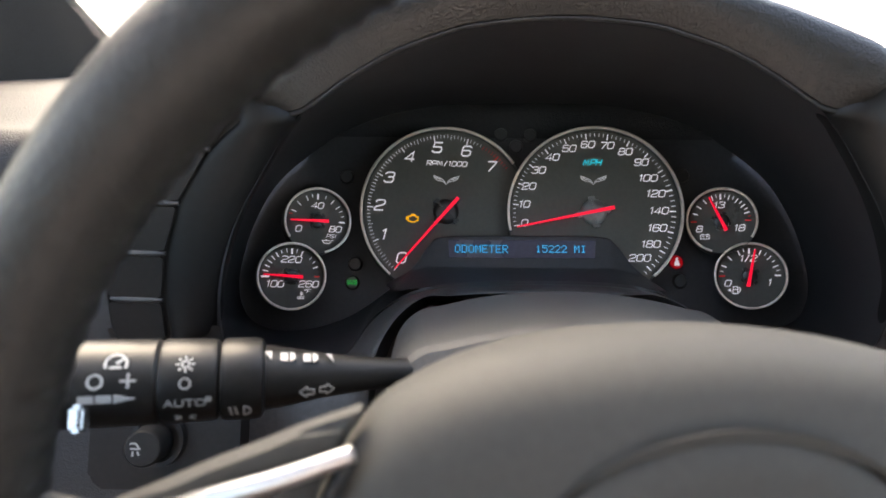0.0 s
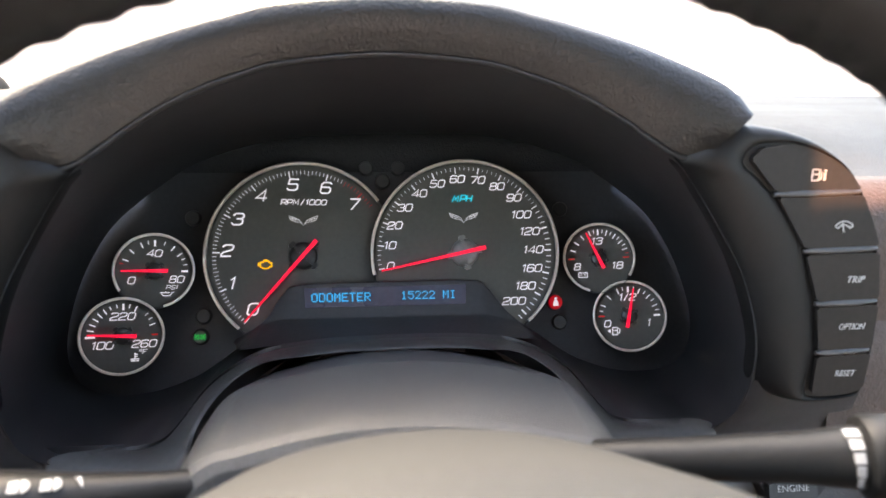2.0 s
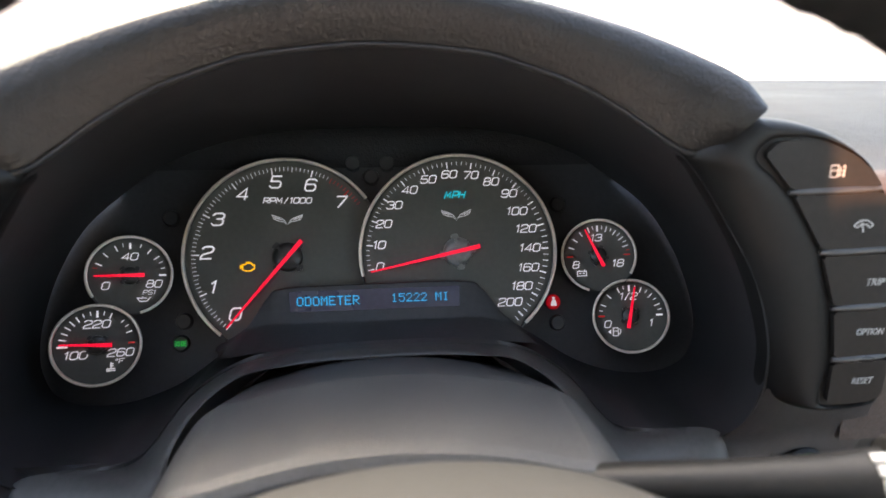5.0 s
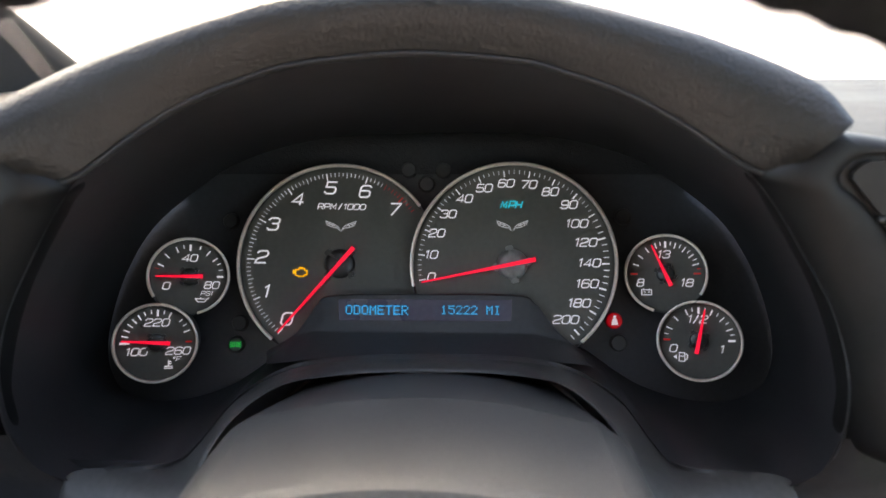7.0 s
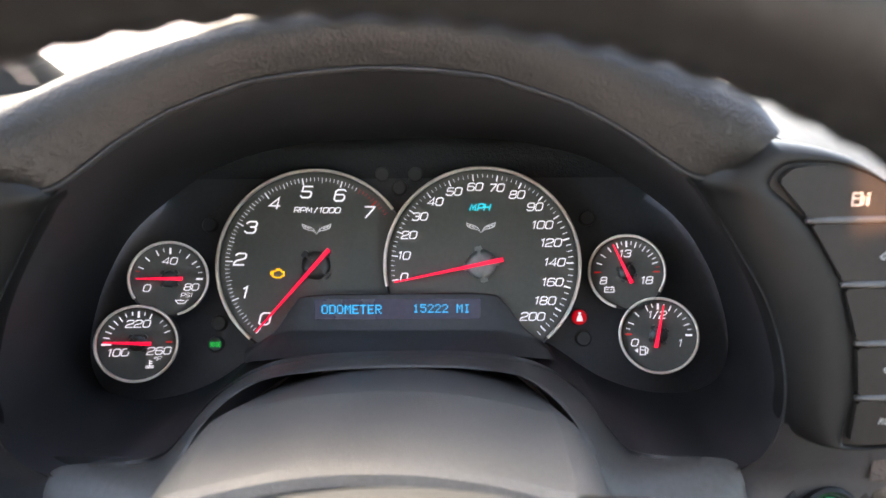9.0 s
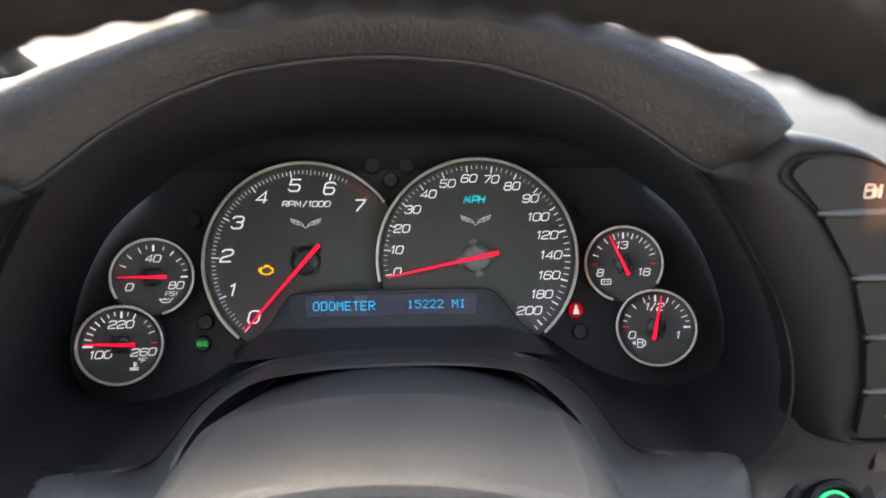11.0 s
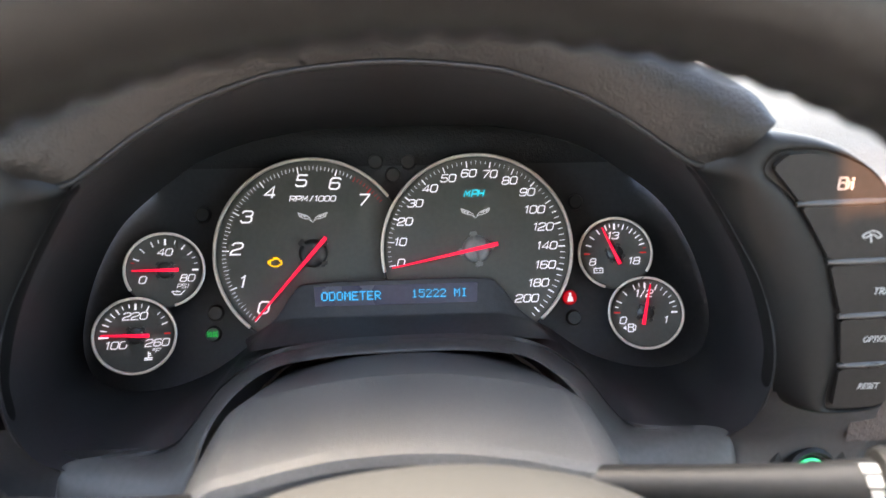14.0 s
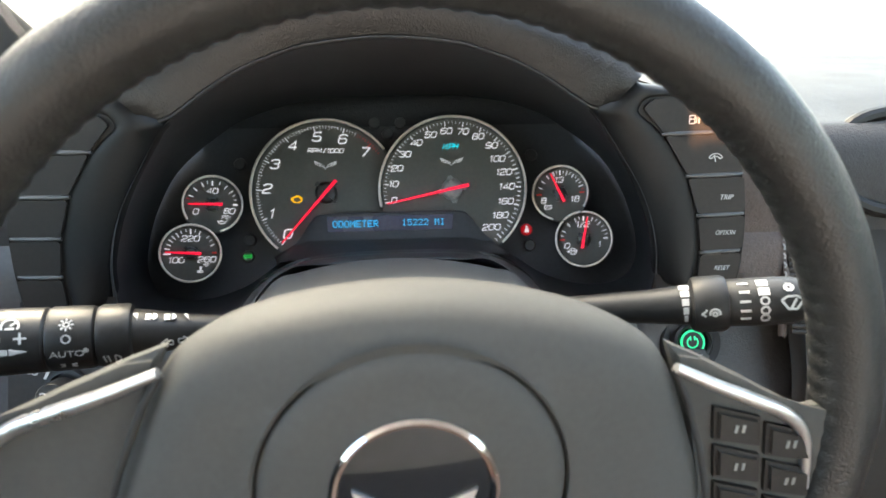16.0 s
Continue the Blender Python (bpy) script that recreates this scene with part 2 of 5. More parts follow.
def words(text, height, shear=0.0, wide=1.0, bold=0.0, depth=0.0002):
    """A mesh of words in the built-in font, upright in the xz plane and facing -y, centred."""
    key = (text, height, shear, wide, bold)
    if key in LETTERS:
        return LETTERS[key]
    cu = bpy.data.curves.new("t", "FONT")
    cu.body, cu.size, cu.shear, cu.offset, cu.extrude = text, 1.0, shear, bold, 0.0
    cu.align_x, cu.align_y = "CENTER", "CENTER"
    cu.resolution_u = 4
    ob = new("t", cu)
    bpy.context.view_layer.update()
    me = bpy.data.meshes.new_from_object(ob.evaluated_get(bpy.context.evaluated_depsgraph_get()))
    bpy.data.objects.remove(ob)
    bpy.data.curves.remove(cu)
    bm = bmesh.new()
    bm.from_mesh(me)
    bpy.data.meshes.remove(me)
    zs, xs = [v.co.y for v in bm.verts], [v.co.x for v in bm.verts]
    k = height / (max(zs) - min(zs))
    cx, cz = (max(xs) + min(xs)) / 2, (max(zs) + min(zs)) / 2
    for v in bm.verts:
        v.co = Vector(((v.co.x - cx) * k * wide, 0, (v.co.y - cz) * k))
    res = bmesh.ops.extrude_face_region(bm, geom=list(bm.faces))
    for v in res["geom"]:
        if isinstance(v, bmesh.types.BMVert):
            v.co.y -= depth
    LETTERS[key] = finish(bm, False)
    return LETTERS[key]


def write(text, x, y, z, height, material, parent, name="numeral", shear=0.22, wide=1.2, bold=-0.018, m=None):
    me = words(text, height, shear, wide, bold).copy()
    return part(name, me, material, parent, m=(m or Matrix()) @ Matrix.Translation((x, y, z)))


def bar(x0, z0, x1, z1, w0, w1, y0, y1):
    """A straight bar from one place of the xz plane to another, w0 wide at its start and w1 at its end."""
    d = Vector((x1 - x0, z1 - z0)).normalized()
    s = Vector((-d.y, d.x))
    return plate([(x0 + s.x * w0 / 2, z0 + s.y * w0 / 2), (x0 - s.x * w0 / 2, z0 - s.y * w0 / 2),
                  (x1 - s.x * w1 / 2, z1 - s.y * w1 / 2), (x1 + s.x * w1 / 2, z1 + s.y * w1 / 2)], y0, y1)


def lines(strokes, width, depth=0.0002):
    """Line work of an icon: each stroke a list of (x, z)."""
    return joined(*[bar(*a, *b, width, width, -depth, 0) for s in strokes for a, b in zip(s, s[1:])])


def arc(cx, cz, r, a0, a1, n=10):
    return [(cx + r * math.cos(radians(a0 + (a1 - a0) * i / n)), cz + r * math.sin(radians(a0 + (a1 - a0) * i / n))) for i in range(n + 1)]

# ---------------------------------------------------------------- instrument cluster
cluster = thing("instrument_cluster", (0, 0, 0), "black instrument cluster with satin-ringed backlit dials and red needles", "instrument cluster")


def mirrored(half):
    """A closed outline from its right half, listed from the top middle to the bottom middle."""
    return half + [(-p[0], *p[1:]) for p in reversed(half[1:-1])]


# the hood is shifted sideways and rolled left to fit the camera's view
HOOD = pose(0.0025, 0, 0, 0, -0.83, 0)
BACK_Y = 0.012
BACK = [(0, BACK_Y, 0.0528), (0.046, BACK_Y, 0.0518), (0.065, BACK_Y, 0.0495), (0.086, BACK_Y, 0.0450), (0.104, BACK_Y, 0.0388), (0.120, BACK_Y, 0.0302), (0.151, BACK_Y, 0.0050), (0.1665, BACK_Y, -0.0200), (0.1745, BACK_Y, -0.0450),
        (0.1765, BACK_Y, -0.0657), (0.1713, BACK_Y, -0.0812), (0.1610, BACK_Y, -0.0885), (0.1465, BACK_Y, -0.0910), (0.128, BACK_Y, -0.0893), (0.1095, BACK_Y, -0.0833),
        (0.0974, BACK_Y, -0.0765), (0.0875, BACK_Y, -0.0694), (0.078, BACK_Y, -0.0630), (0.070, BACK_Y, -0.0620), (0.06, BACK_Y, -0.0615), (0.03, BACK_Y, -0.0600), (0, BACK_Y, -0.0595)]
back_loop = spline(mirrored(BACK), 220, closed=True)
part("backing_plate", plate([(p.x * 1.01, p.z * 1.01) for p in back_loop], BACK_Y + 0.0025, BACK_Y + 0.03), M_PLATE, cluster, "matt black backing plate", m=HOOD, smooth=False)


def dial(name, centre, turn, radius, span, label, deep=0.005):
    """A round face sunk in a ring, turned by so many degrees towards the driver; gives the face."""
    at = Matrix.Translation(centre) @ pose(0, 0, 0, 0, 0, turn)
    face = part(name, turned([(0.0, 0.0), (radius - 0.0008, 0.0), (radius - 0.0008, 0.0024), (0.0, 0.0024)], 72), M_FACE, cluster, label, m=at)
    w = 0.0017 if radius > 0.04 else 0.0015
    prof = [(radius - w, -deep + 0.0018), (radius - w, -deep + 0.0006), (radius - w * 0.8, -deep + 0.0001), (radius - w * 0.5, -deep), (radius - w * 0.2, -deep + 0.0001), (radius, -deep + 0.0006), (radius, -deep + 0.0018)]
    part("ring", turned(prof, 132, span), M_RING, face, "satin metal ring")
    part("inner_wall", turned([(radius - w * 0.75, -deep + 0.0017), (radius - w * 0.75, 0.0003), (radius - w * 0.3, 0.0003), (radius - w * 0.3, -deep + 0.0017)], 96, span), M_HUBCAP, face, "glossy black wall inside the ring")
    part("outer_wall", turned([(radius - w * 0.25, -deep + 0.0017), (radius - 0.0001, -deep + 0.0017), (radius - 0.0001, 0.013), (radius - w * 0.25, 0.013)], 96), M_PLATE, face, "black wall of the dial")
    return face


MARKS = {}


def ticks(name, face, marks, material):
    """marks: (angle, outer radius, length, width)"""
    for a, r, length, w in marks:
        key = (length, w, material.name)
        if key not in MARKS:
            MARKS[key] = finish(bar(0, 0, -length, 0, w, w, -0.0004, 0.0003), False)
            MARKS[key].materials.append(material)
        ob = new(name, MARKS[key])
        ob.parent = face
        ob.matrix_basis = Matrix.Rotation(-radians(a), 4, "Y") @ Matrix.Translation((r, 0, 0))


def needle(face, angle, tip, tail, wide, narrow, y=-0.0046):
    c, s = math.cos(radians(angle)), math.sin(radians(angle))
    b = bar(-tail * c, -tail * s, tip * c, tip * s, wide, narrow, y, y + 0.0014)
    bmesh.ops.bevel(b, geom=[e for e in b.edges if e.verts[0].co.y < y + 0.0002 and e.verts[1].co.y < y + 0.0002], offset=0.0002, segments=1, affect="EDGES")
    part("needle", b, M_RED, face, "glowing red needle", smooth=False)


def cap(face, r, grey=False, turn=45):
    """The needle's hub: a domed drum with a slotted cross and four lugs."""
    h = 0.58 if r > 0.007 else 0.45
    bm = turned([(0, -0.0066 * h), (r * 0.50, -0.0063 * h), (r * 0.72, -0.0052 * h), (r * 0.80, -0.0036 * h), (r * 0.82, 0.0), (0, 0.0)], 40)
    lugs = []
    for k in range(4):
        lugs.append(moved(box(r * 0.66, r * 1.02, -0.0044 * h, 0.0, -r * 0.21, r * 0.21, r * 0.05), Matrix.Rotation(-radians(turn + 90 * k), 4, "Y")))
        lugs.append(moved(box(r * 0.18, r * 0.78, -0.0070 * h, -0.001 * h, -r * 0.06, r * 0.06, r * 0.02), Matrix.Rotation(-radians(turn + 90 * k), 4, "Y")))
    part("needle_cap", joined(bm, *lugs), M_HUBGREY if grey else M_HUBCAP, face)


# wide slanted letters of the dials, drawn as strokes on a unit field
ROUND = [(0.20, 0), (0.80, 0), (1, 0.16), (1, 0.84), (0.80, 1), (0.20, 1), (0, 0.84), (0, 0.16)]
STROKES = {
    "0": [ROUND + ROUND[:1]],
    "1": [[(0.10, 0.80), (0.42, 1), (0.42, 0)]],
    "2": [[(0, 0.78), (0, 0.86), (0.18, 1), (0.82, 1), (1, 0.86), (1, 0.66), (0.84, 0.53), (0.16, 0.36), (0, 0.22), (0, 0), (1, 0)]],
    "3": [[(0, 0.80), (0, 0.86), (0.18, 1), (0.82, 1), (1, 0.86), (1, 0.66), (0.84, 0.53), (0.36, 0.53)], [(0.84, 0.53), (1, 0.40), (1, 0.14), (0.82, 0), (0.18, 0), (0, 0.14), (0, 0.20)]],
    "4": [[(0.78, 0), (0.78, 1), (0, 0.28), (1.05, 0.28)]],
    "5": [[(0.98, 1), (0.06, 1), (0.02, 0.56), (0.82, 0.56), (1, 0.43), (1, 0.14), (0.82, 0), (0.18, 0), (0, 0.14), (0, 0.20)]],
    "6": [[(1, 0.82), (1, 0.86), (0.82, 1), (0.20, 1), (0, 0.84), (0, 0.16), (0.20, 0), (0.80, 0), (1, 0.15), (1, 0.42), (0.82, 0.56), (0, 0.56)]],
    "7": [[(0, 1), (1, 1), (0.96, 0.86), (0.34, 0)]],
    "8": [[(0.18, 0.53), (0.04, 0.66), (0.04, 0.86), (0.22, 1), (0.78, 1), (0.96, 0.86), (0.96, 0.66), (0.82, 0.53), (0.18, 0.53)], [(0.82, 0.53), (1, 0.40), (1, 0.14), (0.80, 0), (0.20, 0), (0, 0.14), (0, 0.40), (0.18, 0.53)]],
    "9": [[(0, 0.18), (0, 0.14), (0.18, 0), (0.80, 0), (1, 0.16), (1, 0.84), (0.80, 1), (0.20, 1), (0, 0.85), (0, 0.58), (0.18, 0.44), (1, 0.44)]],
    "R": [[(0, 0), (0, 1), (0.82, 1), (1, 0.87), (1, 0.60), (0.82, 0.46), (0, 0.46)], [(0.52, 0.46), (1, 0)]],
    "P": [[(0, 0), (0, 1), (0.82, 1), (1, 0.87), (1, 0.56), (0.82, 0.42), (0, 0.42)]],
    "M": [[(0, 0), (0.06, 1), (0.5, 0.32), (0.94, 1), (1, 0)]],
    "H": [[(0, 0), (0, 1)], [(1, 0), (1, 1)], [(0, 0.5), (1, 0.5)]],
    "S": [[(1, 0.82), (1, 0.88), (0.82, 1), (0.18, 1), (0, 0.87), (0, 0.66), (0.18, 0.53), (0.82, 0.49), (1, 0.36), (1, 0.13), (0.82, 0), (0.18, 0), (0, 0.12), (0, 0.18)]],
    "I": [[(0.3, 0), (0.3, 1)]],
    "F": [[(0, 0), (0, 1), (1, 1)], [(0, 0.5), (0.8, 0.5)]],
    "/": [[(0.1, -0.08), (0.6, 1.08)]],
    "°": [[(0.15, 0.65), (0.15, 0.95), (0.55, 0.95), (0.55, 0.65), (0.15, 0.65)]],
}
ADVANCE = {"1": 0.62, "I": 0.55, "/": 0.75, "M": 1.25, " ": 0.5, "°": 0.7}


def ribbon(bm, points, width, depth):
    """A mitred flat stroke along (x, z) points, standing depth proud of y = 0."""
    p = [Vector(q) for q in points]
    ring = (p[0] - p[-1]).length < 1e-9
    if ring:
        p = p[:-1]
    n = len(p)
    rows = []
    for i in range(n):
        a = (p[i] - p[i - 1]).normalized() if i or ring else None
        b = (p[(i + 1) % n] - p[i]).normalized() if i + 1 < n or ring else None
        a, b = a or b, b or a
        na, nb = Vector((-a.y, a.x)), Vector((-b.y, b.x))
        s = (na + nb) / max(0.35, 1 + na.dot(nb))
        rows.append([bm.verts.new((q.x, y, q.y)) for q, y in ((p[i] + s * width / 2, 0.0), (p[i] + s * width / 2, -depth), (p[i] - s * width / 2, -depth), (p[i] - s * width / 2, 0.0))])
    for a, b in list(zip(rows, rows[1:])) + ([(rows[-1], rows[0])] if ring else []):
        for k in range(3):
            bm.faces.new((a[k], a[k + 1], b[k + 1], b[k]))
    if not ring:
        bm.faces.new(rows[0]), bm.faces.new(rows[-1])


def strokes(text, x, z, height, material, face, name="numeral", wide=0.75, weight=0.120, slant=0.24, gap=0.24):
    """Slanted stroke letters centred on (x, z) of a dial's face."""
    bm = bmesh.new()
    total = sum(ADVANCE.get(c, 1.0) for c in text) + gap * (len(text) - 1)
    pen = -total / 2
    inner = 1 - weight
    for c in text:
        for s in STROKES.get(c, []):
            pts = []
            for u, v in s:
                vz = (v - 0.5) * inner
                pts.append((((pen + u) * wide + slant * vz) * height, vz * height))
            ribbon(bm, pts, weight * height, 0.0003)
        pen += ADVANCE.get(c, 1.0) + gap
    part(name, bm, material, face, m=Matrix.Translation((x, -0.0002, z)), smooth=False)


# tachometer
tach = dial("tachometer", (-0.0448, 0.0018, -0.0193), 6, 0.0522, (36.5, 229.5), "black tachometer face to 7000 rpm")
T0, TK = 229.6, 26.0
marks, reds = [], []
for k in range(75):
    a = T0 - TK * k / 10
    one = (a, 0.0480, 0.0037 if k % 10 == 0 else (0.0028 if k % 5 == 0 else 0.0020), 0.0006 if k % 10 == 0 else 0.00028)
    (reds if k >= 65 else marks).append(one)
ticks("scale_mark", tach, marks, M_WHITE)
ticks("red_scale_mark", tach, reds, M_REDTICK)
for k in range(8):
    a, r = radians(T0 - 2.2 - 25.9 * k), 0.0392 if k == 0 else 0.0403
    strokes(str(k), r * math.cos(a), r * math.sin(a), 0.0070, M_WHITE, tach, wide=0.76)
strokes("RPM/1000", 0.0004, 0.0300, 0.0033, M_WHITE, tach, "caption", wide=0.80, weight=0.14)
cap(tach, 0.0095, turn=T0 - 4)
needle(tach, T0 - 0.3, 0.0470, 0.0110, 0.0023, 0.0008)


def wings(face):
    """The winged mark over the needle, as plain outlines."""
    bm = bmesh.new()
    for s in (1, -1):
        for line in ([(0.0, -0.0034), (0.0015, -0.0008), (0.0032, 0.0004), (0.0078, 0.0021), (0.0070, 0.0), (0.0042, -0.0012), (0.0019, -0.0014), (0.0, -0.0034)],
                     [(0.0030, -0.0004), (0.0074, 0.0011)], [(0.0040, 0.0006), (0.0046, -0.0010)], [(0.0058, 0.0013), (0.0062, -0.0003)]):
            ribbon(bm, [(s * x, z) for x, z in line], 0.00032, 0.0003)
    part("winged_mark", bm, M_WINGS, face, m=Matrix.Translation((0, -0.0002, 0.0202)), smooth=False)


M_WINGS = mat("silver print", (0.5, 0.5, 0.52), 0.4, emit=(0.8, 0.8, 0.9), strength=0.2, vary=0.1)
wings(tach)

# engine lamp
ENGINE = [[(-0.0042, 0.0012), (-0.0042, -0.0012)], [(-0.0042, 0), (-0.003, 0)],
          [(-0.003, -0.0018), (-0.003, 0.0014), (-0.0014, 0.0014), (-0.0004, 0.0022), (0.0022, 0.0022), (0.0028, 0.0010), (0.0040, 0.0010),
           (0.0040, -0.0016), (0.0028, -0.0016), (0.0020, -0.0026), (-0.0010, -0.0026), (-0.003, -0.0018)], [(-0.0010, 0.0028), (0.0016, 0.0028)]]
bm = bmesh.new()
for line in ENGINE:
    ribbon(bm, [(x * 0.84, z * 0.84) for x, z in line], 0.0006, 0.0002)
part("engine_lamp", bm, M_AMBER, tach, "lit amber engine warning lamp", m=Matrix.Translation((-0.0204, -0.0003, -0.0046)), smooth=False)

# speedometer
speedo = dial("speedometer", (0.0446, -0.0026, -0.0193), -4, 0.0522, (-48.5, 193.0), "black speedometer face to 200 mph")


def mph(v):
    return 190.0 - 1.581 * v if v <= 100 else 31.9 - 0.784 * (v - 100)


marks = [(mph(k), 0.0486, 0.0034 if k % 10 == 0 else (0.0027 if k % 5 == 0 else 0.0018), 0.0006 if k % 10 == 0 else 0.00027) for k in range(0, 101, 2)]
marks += [(mph(k), 0.0484, 0.0036 if k % 20 == 0 else 0.0026, 0.0008 if k % 20 == 0 else 0.00042) for k in range(105, 206, 5) if k % 10 == 0 or k > 100]
ticks("scale_mark", speedo, marks, M_WHITE)
for v in list(range(0, 101, 10)) + list(range(120, 201, 20)):
    a, r = radians(mph(v) + (-1.0 if v < 100 else 0.8)), 0.0419 if v < 95 else 0.0385
    strokes(str(v), r * math.cos(a), r * math.sin(a), 0.0045, M_WHITE, speedo, wide=0.78)
strokes("MPH", -0.0004, 0.0306, 0.0042, M_CYAN, speedo, "caption", wide=0.66, weight=0.15, slant=0.3)
wings(speedo)
cap(speedo, 0.0095, grey=True, turn=190)
needle(speedo, 191.6, 0.0470, 0.0120, 0.0023, 0.0008)


# small dials
def small(name, centre, turn, span, label, marks, reds, texts, angle):
    face = dial(name, centre, turn, 0.0201, span, label)
    ticks("scale_mark", face, marks, M_WHITE)
    if reds:
        ticks("red_scale_mark", face, reds, M_REDTICK)
    for text, x, z, h in texts:
        strokes(text, x, z, h, M_WHITE, face, wide=0.78)
    cap(face, 0.0056, turn=angle + 45)
    needle(face, angle, 0.0160, 0.0066, 0.0021, 0.0007, y=-0.0034)
    return face


def scale(main, long, short, radius=0.0166):
    out = [(a, radius, 0.0033, 0.0010) for a in main] + [(a, radius, 0.0031, 0.00058) for a in long]
    return out + [(a, radius, 0.0020, 0.00045) for a in short]


def icon(face, x, z, name, line_work, width=0.00045):
    bm = bmesh.new()
    for line in line_work:
        ribbon(bm, line, width, 0.0003)
    part(name, bm, M_WHITE, face, m=Matrix.Translation((x, -0.0002, z)), smooth=False)


oil = small("oil_pressure_gauge", (-0.1225, -0.0033, -0.0267), 20, (-76, 213), "small black oil pressure dial marked 0 to 80",
            scale([90, 0], [158, 137, 115, 54, 36], [102, 72, 25, 13]), [(166, 0.0172, 0.0020, 0.0004)],
            [("40", 0.0, 0.0096, 0.0040), ("0", -0.0108, -0.0050, 0.0040), ("80", 0.0111, -0.0044, 0.0040), ("PSI", 0.0089, -0.0087, 0.0024)], 180.5)
icon(oil, 0.0063, -0.0122, "oil_icon", [[(-0.0032, 0.0008), (-0.0018, -0.0010), (0.0014, -0.0010), (0.0026, 0.0006), (0.0034, 0.0010)], [(-0.0032, 0.0008), (-0.0012, 0.0006), (0.0014, 0.0006)], [(-0.0006, 0.0006), (-0.0006, 0.0014)]])
temp = small("coolant_gauge", (-0.1357, -0.0088, -0.0605), 20, None, "small black coolant dial marked 100 to 260",
             scale([90], [168.7, 157.5, 146.2, 135, 123.7, 67, 22], [112.5, 101, 79, 45, 34]), [(1, 0.0166, 0.0030, 0.0009)],
             [("220", 0.0, 0.0101, 0.0041), ("100", -0.0091, -0.0046, 0.0041), ("260", 0.0104, -0.0043, 0.0041), ("°F", 0.0097, -0.0085, 0.0026)], 177)
ticks("scale_mark", temp, [(181.5, 0.0171, 0.0046, 0.0011)], M_WHITE)
icon(temp, 0.0060, -0.0111, "thermometer_icon", [[(0, -0.0008), (0, 0.0022)], [(0, 0.0014), (0.0013, 0.0014)], [(0, 0.0004), (0.0013, 0.0004)], [(-0.0020, -0.0010), (0.0020, -0.0010)], [(-0.0020, -0.0019), (0.0020, -0.0019)]], 0.0005)
volt = small("voltmeter", (0.1226, 0.0007, -0.0234), -20, (-33, 253), "small black voltmeter dial marked 8 to 18",
             scale([90], [162, 144, 126, 108, 72, 54, 36, 18], [99, 81, 63, 45, 27]), [(180, 0.0171, 0.0034, 0.0008), (0, 0.0166, 0.0034, 0.0008), (9, 0.0166, 0.0016, 0.0004)],
             [("13", -0.0008, 0.0099, 0.0041), ("8", -0.0122, -0.0045, 0.0041), ("18", 0.0100, -0.0045, 0.0041)], 114)
icon(volt, -0.0093, -0.0093, "battery_icon", [[(-0.0024, -0.0014), (-0.0024, 0.0011), (0.0024, 0.0011), (0.0024, -0.0014), (-0.0024, -0.0014)], [(-0.0015, 0.0011), (-0.0015, 0.0018)], [(0.0015, 0.0011), (0.0015, 0.0018)], [(-0.0015, 0), (-0.0005, 0)], [(0.0005, 0), (0.0015, 0)]])
fuel = small("fuel_gauge", (0.1379, -0.0013, -0.0567), -20, None, "small black fuel dial marked 0 to 1",
             scale([90, 1], [157, 135, 112, 67, 45, 22], [169, 101, 79, 56, 34, 12]), [(180, 0.0169, 0.0034, 0.0009)],
             [("1/2", -0.0005, 0.0106, 0.0041), ("0", -0.0120, -0.0043, 0.0041), ("1", 0.0105, -0.0040, 0.0041)], 79)
icon(fuel, -0.0078, -0.0085, "pump_icon", [[(-0.0017, -0.0021), (-0.0015, 0.0021), (0.0010, 0.0021), (0.0010, -0.0021), (-0.0017, -0.0021)], [(-0.0016, 0.0004), (0.0010, 0.0004)], [(0.0010, -0.0010), (0.0020, -0.0012), (0.0024, 0.0008), (0.0016, 0.0018)]])
part("arrow_mark", plate([(-0.0010, 0), (0.0008, 0.0012), (0.0008, -0.0012)], -0.0003, 0), M_WHITE, fuel, m=Matrix.Translation((-0.0113, -0.0002, -0.0085)), smooth=False)

# message display in its raised hood
outline = spline([(-0.0790, -0.0640, 0), (-0.064, -0.0545, 0), (-0.054, -0.0405, 0), (-0.045, -0.0358, 0), (0.0, -0.0348, 0), (0.046, -0.0350, 0), (0.056, -0.0395, 0), (0.067, -0.0530, 0), (0.0800, -0.0630, 0)], 60)
top = [Vector((p.x, -0.0088, p.y)) for p in outline]
fold = [Vector((p.x * 1.0, -0.0088, min(p.y - 0.0006, -0.0535 - 0.25 * max(0, abs(p.x) - 0.055)))) for p in outline]
foot = [Vector((max(-0.074, min(0.080, p.x * 1.06)), -0.0250, -0.0650 - 0.11 * max(0, abs(p.x) - 0.045) + 0.0145 * p.x)) for p in outline]
loops = [[p + Vector((0, 0.020, 0.0)) for p in top], [p + Vector((0, 0.0010, 0.0001)) for p in top], [p + Vector((0, 0.0003, -0.0003)) for p in top], [p + Vector((0, 0, -0.0010)) for p in top],
         [p + Vector((0, 0, 0.0004)) for p in fold], [p + Vector((0, -0.0012, -0.0012)) for p in fold], [p.lerp(q, 0.5) + Vector((0, 0.0010, 0.0006)) for p, q in zip(fold, foot)], foot]
bezel = part("display_hood", loft(loops, closed=False), M_SURROUND, cluster, "black raised hood round the message display", sharp=50)
screen = part("message_display", plate([(-0.0430, -0.0377), (-0.0425, -0.0482), (0.0437, -0.0478), (0.0441, -0.0373)], -0.0092, -0.008), M_SCREEN, cluster, "dim blue dot-matrix message display", smooth=False)
